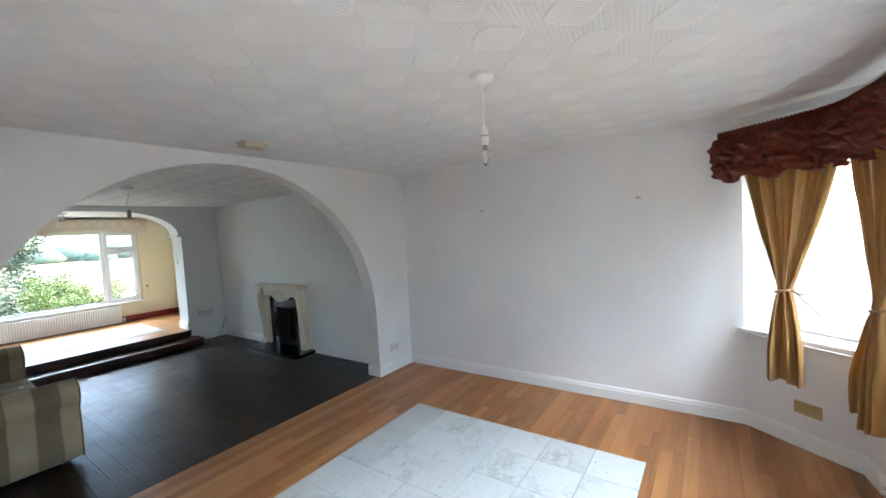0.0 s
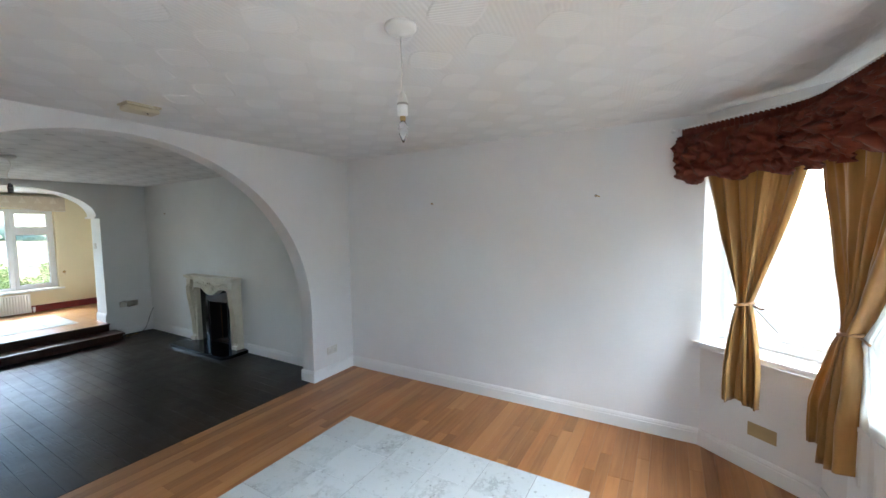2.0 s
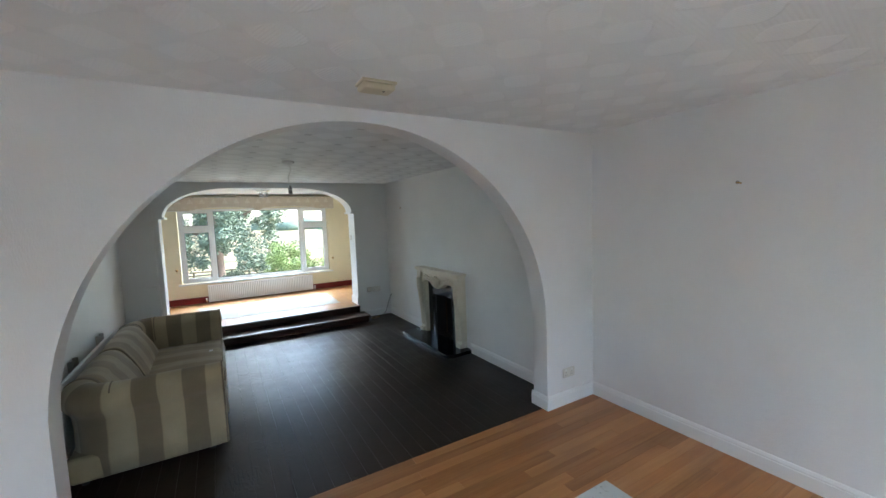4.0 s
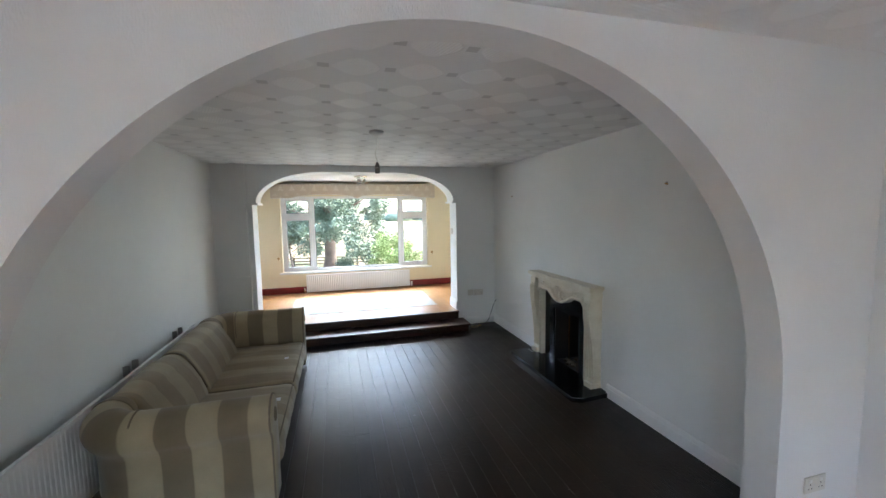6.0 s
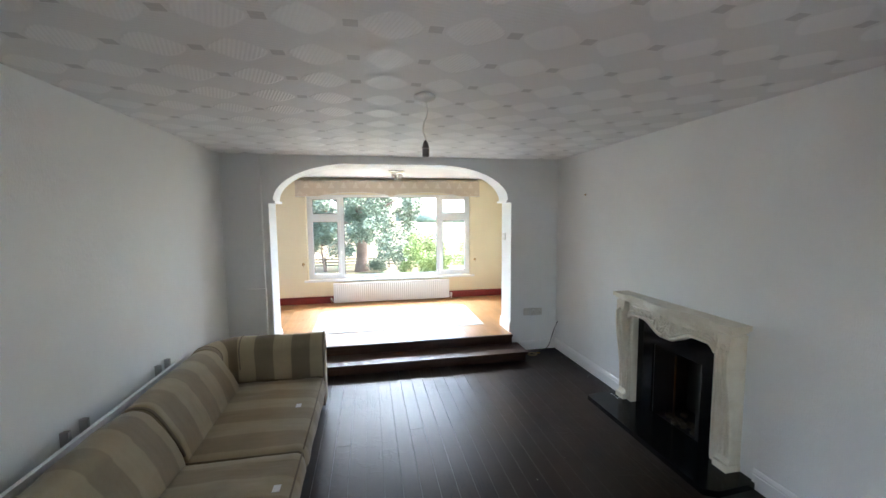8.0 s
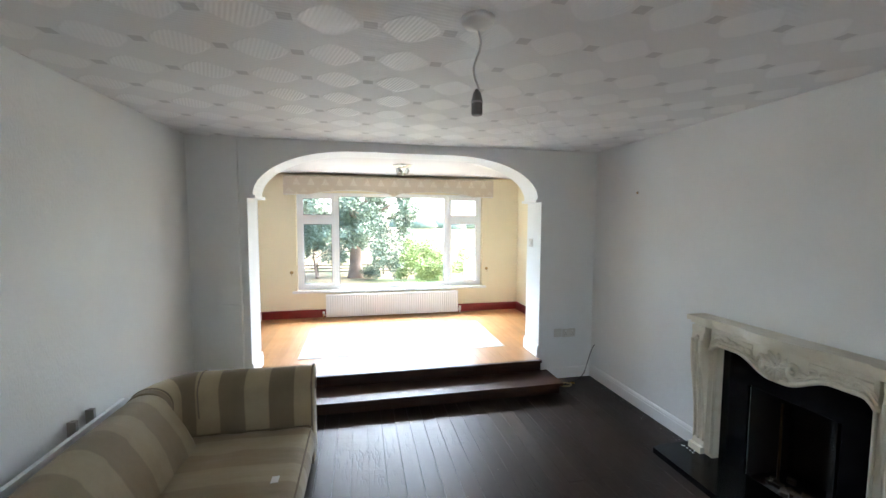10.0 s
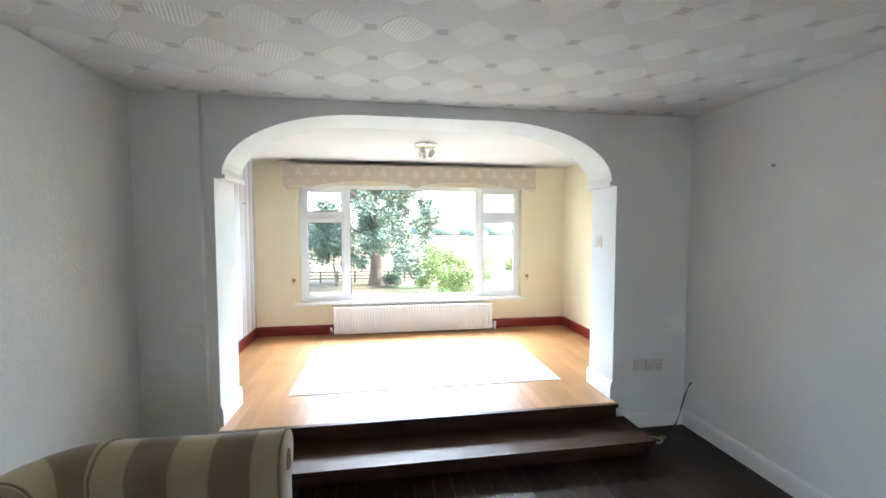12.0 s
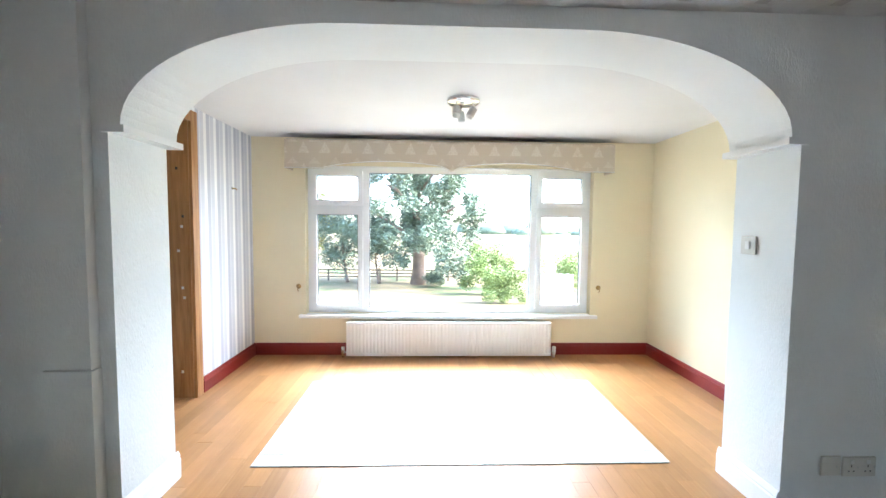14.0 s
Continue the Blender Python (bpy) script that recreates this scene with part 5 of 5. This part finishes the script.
def tree(name, label, at, trunk, limbs, blobs, per, leaf, mat, seed, category="tree"):
    rng = random.Random(seed)
    t = thing(name, label, category, at)
    if trunk:
        h, r = trunk
        pts = [(0.12 * math.sin(k * 3 + seed), 0.1 * math.cos(k * 2.2), h * k) for k in np.linspace(0, 1, 12)]
        bm = tube(pts, r, 10, radii=[r * (1.25 - k) if k < 0.08 else r * (1.0 - 0.8 * k) for k in np.linspace(0, 1, 12)])
        for k in range(limbs):
            z0 = h * (0.22 + 0.7 * k / limbs)
            a = k * 2.4 + seed
            L = (h - z0) * 0.35 + 0.8
            tube([(0, 0, z0), (L * 0.5 * math.cos(a), L * 0.5 * math.sin(a), z0 + L * 0.35), (L * math.cos(a), L * math.sin(a), z0 + L * 0.6)], 0.05, 6, bm=bm, radii=[r * 0.32, r * 0.2, r * 0.07])
        part("trunk", bm, BARK, t, "ridged brown bark", smooth=True)
    part("crown", crown(rng, blobs, per, leaf), mat, t, "")
    return t


def conifer_blobs(rng, h0, h1, r, n):
    out = []
    for k in range(n):
        q = rng.random() ** 0.8
        z = h0 + (h1 - h0) * q
        rr = r * (1.0 - 0.55 * q) * rng.uniform(0.0, 1.0) ** 0.75
        a = rng.uniform(0, 2 * math.pi)
        out.append((rr * math.cos(a), rr * math.sin(a), z, rng.uniform(0.35, 0.75)))
    return out


rg = random.Random(11)
gz = ground_z(25)
tree("tree", "tall blue-green evergreen tree with a bare lower trunk by the fence", (-3.15, 25.0, gz), (9.5, 0.42), 16, conifer_blobs(rg, 1.3, 11.0, 4.6, 240), 230, 0.11, LEAF, 1)
tree("tree", "smaller dark bushy tree with thin stems beside the fence", (-7.4, 25.5, gz), (2.4, 0.10), 8, [(rg.uniform(-1.6, 1.6), rg.uniform(-1.2, 1.2), rg.uniform(1.0, 4.3), rg.uniform(0.45, 0.85)) for _ in range(44)], 210, 0.08, LEAF, 2)
tree("tree", "small broad dark-leaved tree before the field", (-5.4, 25.0, gz), (2.2, 0.09), 8, [(rg.uniform(-0.95, 0.95), rg.uniform(-0.8, 0.8), rg.uniform(1.5, 4.1), rg.uniform(0.35, 0.6)) for _ in range(34)], 210, 0.08, LEAF, 9)
tree("tree", "yellow weeping tree at the edge of the garden", (-9.6, 26.0, gz), (4.5, 0.16), 6, [(rg.uniform(-1.6, 1.0), rg.uniform(-1, 1), rg.uniform(1.0, 5.4), rg.uniform(0.4, 0.7)) for _ in range(30)], 150, 0.09, LEAF3, 3)
tree("shrub", "low round dark evergreen bush by the trunk", (-2.15, 24.0, gz), None, 0, [(rg.uniform(-0.35, 0.35), rg.uniform(-0.3, 0.3), rg.uniform(0.25, 0.75), 0.36) for _ in range(10)], 260, 0.05, LEAF, 4, "shrub")
tree("shrub", "bright lime-green leafy shrub at the garden's side", (0.2, 20.0, ground_z(20)), None, 0, [(rg.uniform(-1.0, 0.9), rg.uniform(-0.8, 0.8), rg.uniform(0.3, 2.0), rg.uniform(0.3, 0.5)) for _ in range(24)], 240, 0.065, LEAF2, 5, "shrub")
tree("shrub", "rounded green shrub with small leaves near the house", (0.25, 15.5, ground_z(15.5)), None, 0, [(rg.uniform(-0.7, 0.7), rg.uniform(-0.5, 0.5), rg.uniform(0.2, 1.0), rg.uniform(0.25, 0.4)) for _ in range(18)], 260, 0.05, LEAF2, 6, "shrub")
tree("shrub", "loose pale green shrub beyond the gate", (2.7, 17.5, ground_z(17.5)), None, 0, [(rg.uniform(-0.9, 0.9), rg.uniform(-0.6, 0.6), rg.uniform(0.2, 1.9), rg.uniform(0.25, 0.45)) for _ in range(20)], 200, 0.055, LEAF2, 7, "shrub")
tree("shrub", "dull grey-green bush behind the lime shrub", (-0.2, 23.0, ground_z(23)), None, 0, [(rg.uniform(-1.6, 1.4), rg.uniform(-0.6, 0.6), rg.uniform(0.3, 2.4), rg.uniform(0.3, 0.5)) for _ in range(22)], 200, 0.06, LEAF, 8, "shrub")

# fence
fence = thing("fence", "low weathered timber post and rail fence across the lawn", "fence", (0, 0, 0))
post0 = None
for i in range(22):
    x = -17 + i * 1.05
    if x > 4:
        break
    ob = part("post", boxes((-0.05, 0.05, -0.05, 0.05, -0.2, 0.72)), TIMBER, fence, "", 0.01) if post0 is None else new("post", post0.data)
    post0 = post0 or ob
    ob.parent = fence
    ob.matrix_local = pose(x, 26.4, ground_z(26.4))
for z in (0.22, 0.42, 0.62):
    part("rail", boxes((-17.2, 4.2, 26.34, 26.37, ground_z(26.4) + z, ground_z(26.4) + z + 0.075)), TIMBER, fence, "", 0.006)
wf = thing("side_fence", "pale painted close-boarded fence beside the shrubs", "fence", (1.25, 15.0, ground_z(15)))
for i in range(9):
    part("board", boxes((i * 0.12, i * 0.12 + 0.11, 0, 0.02, 0, 1.0 + 0.02 * (i % 2))), GLOSS, wf)
part("post", boxes((0.28, 0.36, -0.08, -0.0, 0, 1.25)), GLOSS, wf)
# far hedges and trees
rf = random.Random(5)
bm = bmesh.new()
for k in range(130):
    x = rf.uniform(-260, 260)
    y = rf.uniform(170, 230)
    r = rf.uniform(2.0, 5.0)
    bmesh.ops.create_icosphere(bm, subdivisions=2, radius=r, matrix=Matrix.Translation((x, y, r * 0.5 - 2.5)) @ Matrix.Diagonal((rf.uniform(1, 2.2), 1, rf.uniform(0.6, 1.1), 1)))
for vv in bm.verts:
    vv.co += Vector((noise.noise(vv.co * 0.5), noise.noise(vv.co * 0.5 + Vector((9, 0, 0))), noise.noise(vv.co * 0.6 + Vector((0, 9, 0))))) * 1.2
part("far_hedges", bm, LEAF, None, "distant hedges and trees across the fields", smooth=True)
tagged(bpy.data.objects["far_hedges"], category="trees", kind="stuff")
# street side
gar = thing("garage", "distant rendered garage with a grey-green slatted door", "garage", (-1.6, -24, -0.55))
GARDOOR = paint("grey_green_door", (0.20, 0.26, 0.24), 0.6)
RENDER = paint("pale_render", (0.62, 0.61, 0.57), 0.85)
part("wall", boxes((-6, -1.5, -6, 0, 0, 3.0), (4.5, 9, -6, 0, 0, 3.0), (-1.5, 4.5, -6, 0, 2.6, 3.0)), RENDER, gar)
part("roof", prism(bmesh.new(), [(-6.3, 3.0), (9.3, 3.0), (7.5, 4.6), (-4.5, 4.6)], -6.3, 0.3), TIMBER, gar)
dd = part("door", boxes((-1.5, 4.5, -0.3, -0.2, 0, 2.6)), GARDOOR, gar)
for i in range(8):
    part("slat", boxes((-1.48, 4.48, -0.2, -0.16, 0.06 + i * 0.32, 0.34 + i * 0.32)), GARDOOR, dd)
structure("lawn_front", boxes((-30, 30, -19, -15.5, -0.56, -0.5)), LAWN, "strip of green lawn across the drive", category="lawn")
structure("road", boxes((-60, 60, -23.5, -19.4, -0.56, -0.52)), ROAD, "grey road beyond the lawn", category="road")
YEL = cloth("yellow_tarpaulin", (0.62, 0.40, 0.06), (0.45, 0.26, 0.04), 0.5)
bm = bmesh.new()
gx, gy = np.linspace(-3.4, 0.2, 30), np.linspace(-8.4, -5.9, 22)
vv = [[bm.verts.new((x, y, -0.5 + 0.42 * math.sin(math.pi * i / 29) ** 0.6 * math.sin(math.pi * j / 21) ** 0.6 + 0.10 * abs(noise.noise(Vector((x * 1.4, y * 4, 0)))))) for j, y in enumerate(gy)] for i, x in enumerate(gx)]
for i in range(29):
    for j in range(21):
        bm.faces.new((vv[i][j], vv[i + 1][j], vv[i + 1][j + 1], vv[i][j + 1]))
part("tarpaulin", bm, YEL, None, "creased yellow tarpaulin over a low heap on the drive", smooth=True)
tagged(bpy.data.objects["tarpaulin"], category="tarpaulin")
bpy.data.objects["tarpaulin"].modifiers.new("thickness", "SOLIDIFY").thickness = 0.01

# ---- floors, piece by piece ----


def wood(name, light, dark, rough0, rough1, along, vary=0.35, scratches=False, gold=None):
    m = material(name, light, 0.3)
    n = Net(m)
    info = n.node("ShaderNodeObjectInfo")
    sc = (1.2, 16, 16) if along == "x" else (16, 1.2, 16)
    co = n.node("ShaderNodeTexCoord")
    mp = n.node("ShaderNodeMapping")
    mp.inputs["Scale"].default_value = sc
    n.link(co.outputs["Object"], mp.inputs[0])
    off = n.node("ShaderNodeCombineXYZ")
    n.link(n.math("MULTIPLY", info.outputs["Random"], 37.0), off.inputs[0])
    n.link(n.math("MULTIPLY", info.outputs["Random"], 91.0), off.inputs[1])
    n.link(off.outputs[0], mp.inputs["Location"])
    grain = n.noise(2.2, 7, 0.62, mp.outputs[0])
    fine = n.noise(14, 4, 0.6, mp.outputs[0])
    mp2 = n.node("ShaderNodeMapping")
    mp2.inputs["Scale"].default_value = (0.7, 90, 90) if along == "x" else (90, 0.7, 90)
    n.link(co.outputs["Object"], mp2.inputs[0])
    n.link(off.outputs[0], mp2.inputs["Location"])
    streak = n.noise(1.5, 4, 0.6, mp2.outputs[0])
    base = n.ramp(grain, [(0.2, dark), (0.75, light)])
    tone = n.math("ADD", n.math("MULTIPLY", info.outputs["Random"], vary), 1.0 - vary / 2)
    tn = n.node("ShaderNodeCombineColor")
    for i in range(3):
        n.link(tone, tn.inputs[i])
    c = n.mix(1.0, base, tn.outputs[0], "MULTIPLY")
    c = n.mix(0.35, c, n.ramp(streak, [(0.3, dark), (0.65, light)]))
    geo = n.node("ShaderNodeNewGeometry")
    wide = n.noise(1.1, 5, 0.65, geo.outputs["Position"])
    c = n.mix(1.0, c, n.ramp(wide, [(0.3, (0.8, 0.78, 0.76)), (0.7, (1.08, 1.06, 1.04))]), "MULTIPLY")
    if gold:
        pick = n.math("FRACT", n.math("MULTIPLY", info.outputs["Random"], 7.31))
        pick = n.ramp(pick, [(0.62, (0, 0, 0)), (0.8, (1, 1, 1))])
        blot = n.ramp(n.noise(0.9, 4, 0.6, mp.outputs[0]), [(0.45, (0, 0, 0)), (0.62, (1, 1, 1))])
        amount = n.math("ADD", n.math("MULTIPLY", pick, 0.45), n.math("MULTIPLY", blot, 0.3))
        c = n.mix(amount, c, gold)
    if scratches:
        n.b.inputs["Specular IOR Level"].default_value = 0.32
        split = n.math("SUBTRACT", 1.0, n.math("MULTIPLY", n.math("ABSOLUTE", n.math("SUBTRACT", n.noise(1.0, 3, 0.6, n.coords((9, 1.6, 1))), 0.5)), 60.0))
        rare = n.ramp(n.noise(2.1, 3, 0.5, geo.outputs["Position"]), [(0.5, (0, 0, 0)), (0.6, (1, 1, 1))])
        split = n.math("MULTIPLY", n.math("MAXIMUM", split, 0.0), rare)
        c = n.mix(split, c, (0.002, 0.0015, 0.001))
    n.color(c)
    wear = n.noise(3.5, 6, 0.7, geo.outputs["Position"])
    n.rough(n.ramp(wear, [(0.3, (rough0,) * 3), (0.7, (rough1,) * 3)]))
    h = n.math("ADD", n.math("MULTIPLY", fine, 0.3), grain)
    if scratches:
        ms = n.noise(5.5, 3, 0.55, geo.outputs["Position"])
        ridge = n.math("SUBTRACT", 1.0, n.math("MULTIPLY", n.math("ABSOLUTE", n.math("SUBTRACT", ms, 0.5)), 34.0))
        ridge = n.math("MAXIMUM", ridge, 0.0)
        gate = n.ramp(n.noise(1.6, 3, 0.5, geo.outputs["Position"]), [(0.5, (0, 0, 0)), (0.62, (1, 1, 1))])
        h = n.math("ADD", n.math("MULTIPLY", h, 0.5), n.math("MULTIPLY", n.math("MULTIPLY", ridge, gate), 0.7))
    if scratches:
        cup = n.noise(1.0, 3, 0.5, n.coords((14, 1.3, 1), space="Object"))
        h = n.math("ADD", n.math("SUBTRACT", h, n.math("MULTIPLY", split, 0.8)), n.math("MULTIPLY", cup, 0.5))
    n.bump(h, 0.0011 if scratches else 0.0005)
    return m


OAKX = wood("oak_strip_lengthwise", (0.41, 0.172, 0.056), (0.27, 0.105, 0.031), 0.29, 0.40, "x", 0.65, False, (0.53, 0.26, 0.10))
OAKY = wood("oak_strip_rear", (0.45, 0.24, 0.10), (0.33, 0.16, 0.06), 0.30, 0.40, "y", 0.35)
BOARD = wood("black_stained_board", (0.026, 0.0135, 0.009), (0.010, 0.0055, 0.004), 0.27, 0.44, "y", 0.5, True)

MARB = material("white_marble_tile", (0.7, 0.72, 0.72), 0.2)
n = Net(MARB)
info = n.node("ShaderNodeObjectInfo")
geo = n.node("ShaderNodeNewGeometry")
off = n.node("ShaderNodeVectorMath", operation="ADD")
cmb = n.node("ShaderNodeCombineXYZ")
n.link(n.math("MULTIPLY", info.outputs["Random"], 60.0), cmb.inputs[2])
n.link(geo.outputs["Position"], off.inputs[0])
n.link(cmb.outputs[0], off.inputs[1])
a = n.noise(9, 8, 0.72, off.outputs[0])
vein = n.math("MULTIPLY", n.math("ABSOLUTE", n.math("SUBTRACT", a, 0.5)), 16.0)
cloud = n.noise(3, 5, 0.6, off.outputs[0])
gate = n.ramp(cloud, [(0.5, (0, 0, 0)), (0.68, (1, 1, 1))])
c = n.mix(n.math("MULTIPLY", n.math("SUBTRACT", 1.0, n.math("MINIMUM", vein, 1.0)), gate), (0.66, 0.69, 0.69), (0.43, 0.46, 0.46))
specks = n.ramp(n.noise(30, 5, 0.65, off.outputs[0]), [(0.61, (1, 1, 1)), (0.70, (0.55, 0.56, 0.54))])
c = n.mix(1.0, c, specks, "MULTIPLY")
tone = n.math("ADD", n.math("MULTIPLY", info.outputs["Random"], 0.12), 0.92)
tn = n.node("ShaderNodeCombineColor")
for i in range(3):
    n.link(tone, tn.inputs[i])
n.color(n.mix(1.0, c, tn.outputs[0], "MULTIPLY"))
n.rough(n.ramp(n.noise(9, 4, 0.6, geo.outputs["Position"]), [(0.3, (0.15,) * 3), (0.7, (0.23,) * 3)]))
GROUT = paint("grey_grout", (0.25, 0.25, 0.24), 0.8)
n = Net(STEP)
n.b.inputs["Specular IOR Level"].default_value = 0.35
n.color(n.ramp(n.noise(3, 6, 0.65, n.coords((1, 12, 12))), [(0.3, (0.020, 0.008, 0.005)), (0.7, (0.070, 0.027, 0.014))]))
n.rough(n.ramp(n.noise(4, 5, 0.65, n.coords()), [(0.3, (0.30,) * 3), (0.7, (0.44,) * 3)]))


def laid(name, parent, x0, x1, y0, y1, width, lengths, along, top, mat, seed, gap=0.0007, ease=0.0008):
    """Lays strips over a rectangle, each an object; strips of one length share a mesh."""
    rng = random.Random(seed)
    shared = {}
    a0, a1, b0, b1 = (y0, y1, x0, x1) if along == "x" else (x0, x1, y0, y1)
    rows = max(1, round((a1 - a0) / width))
    width = (a1 - a0) / rows
    for r in range(rows):
        p = b0
        first = True
        while p < b1 - 1e-4:
            ln = rng.choice(lengths) * (rng.choice((0.35, 0.6, 1.0)) if first else 1.0)
            ln = round(ln, 2)
            if b1 - p - ln < 0.25:
                ln = round(b1 - p, 3)
            first = False
            if ln not in shared:
                bm = bmesh.new()
                g, w, t = gap / 2, width, 0.014
                X = [(g, g), (ln - g, g), (ln - g, w - g), (g, w - g)]
                c = ease
                Y = [(g + c, g + c), (ln - g - c, g + c), (ln - g - c, w - g - c), (g + c, w - g - c)]
                sw = (lambda q: q) if along == "x" else (lambda q: (q[1], q[0]))
                lo = [bm.verts.new((*sw(q), -t)) for q in X]
                mi = [bm.verts.new((*sw(q), -c)) for q in X]
                hi = [bm.verts.new((*sw(q), 0)) for q in Y]
                for u, v_ in ((lo, mi), (mi, hi)):
                    for i in range(4):
                        bm.faces.new((u[i], u[(i + 1) % 4], v_[(i + 1) % 4], v_[i]))
                bm.faces.new(hi)
                shared[ln] = mesh_of(name, bm, mat)
                for f in shared[ln].polygons:
                    f.use_smooth = False
            q = a0 + r * width
            ob = new(name, shared[ln])
            ob.parent = parent
            jit = rng.uniform(-0.0003, 0.0003)
            ob.matrix_local = pose(p, q, top + jit) if along == "x" else pose(q, p, top + jit)
            p += ln


fl = tagged(new("floor_front"), "honey-brown oak strip floor running across the front room", "floor", kind="structure")
laid("strip", fl, FW, 0.0, -4.63, -0.13, 0.078, [0.9, 1.2, 1.5, 1.8], "x", 0.0, OAKX, 1)
fl = tagged(new("floor_rear"), "pale oak strip floor in the raised rear room", "floor", kind="structure")
laid("strip", fl, -3.63, -0.90, 3.937, Y6, 0.088, [0.9, 1.2, 1.5], "y", RF, OAKY, 2, 0.0006, 0.0003)
laid("strip", fl, RW, -3.63, B1, Y6, 0.088, [0.9, 1.2, 1.5], "y", RF, OAKY, 4, 0.0006, 0.0003)
laid("strip", fl, -0.90, RE, B1, Y6, 0.088, [0.9, 1.2, 1.5], "y", RF, OAKY, 5, 0.0006, 0.0003)
fl = tagged(new("floor_middle"), "black-stained softwood boards with raised scratches", "floor", kind="structure")
laid("floor_board", fl, MW, ME, -0.13, B0, 0.112, [2.6, 4.12], "y", 0.0, BOARD, 3, 0.0022, 0.0001)


def tiles(parent, x0, x1, y0, y1, size, top, ox, oy):
    shared = {}
    xs = sorted({x0, x1, *[ox + i * size for i in range(-12, 13) if x0 + 0.02 < ox + i * size < x1 - 0.02]})
    ys = sorted({y0, y1, *[oy + i * size for i in range(-12, 13) if y0 + 0.02 < oy + i * size < y1 - 0.02]})
    for xa, xb in zip(xs, xs[1:]):
        for ya, yb in zip(ys, ys[1:]):
            key = (round(xb - xa, 3), round(yb - ya, 3))
            if key not in shared:
                w, h = key
                g, c = 0.0016, 0.0012
                bm = bmesh.new()
                o = [(g, g), (w - g, g), (w - g, h - g), (g, h - g)]
                i_ = [(g + c, g + c), (w - g - c, g + c), (w - g - c, h - g - c), (g + c, h - g - c)]
                lo = [bm.verts.new((*q, 0)) for q in o]
                mi = [bm.verts.new((*q, 0.004)) for q in o]
                hi = [bm.verts.new((*q, 0.005)) for q in i_]
                for u, v_ in ((lo, mi), (mi, hi)):
                    for k in range(4):
                        bm.faces.new((u[k], u[(k + 1) % 4], v_[(k + 1) % 4], v_[k]))
                bm.faces.new(hi)
                shared[key] = mesh_of("tile", bm, MARB)
                for f in shared[key].polygons:
                    f.use_smooth = False
            ob = new("tile", shared[key])
            ob.parent = parent
            ob.matrix_local = pose(xa, ya, top)


inlay = thing("marble_inlay", "rectangle of white grey-veined marble tiles set in the oak floor", "marble inlay", (0, 0, 0))
part("grout_bed", boxes((-3.25, -0.935, -3.01, -1.03, 0.0012, 0.0035)), GROUT, inlay, "grey grout")
tiles(inlay, -3.252, -0.933, -3.012, -1.028, 0.3305, 0.0012, -0.933, -1.028)
inlay2 = thing("marble_inlay", "rectangle of white marble tiles set in the raised room's floor", "marble inlay", (0, 0, 0))
part("grout_bed", boxes((-3.313, -1.112, 4.402, 5.498, RF + 0.0012, RF + 0.0035)), GROUT, inlay2, "grey grout")
tiles(inlay2, -3.315, -1.11, 4.40, 5.50, 0.3305, RF + 0.0012, -1.11, 5.50)
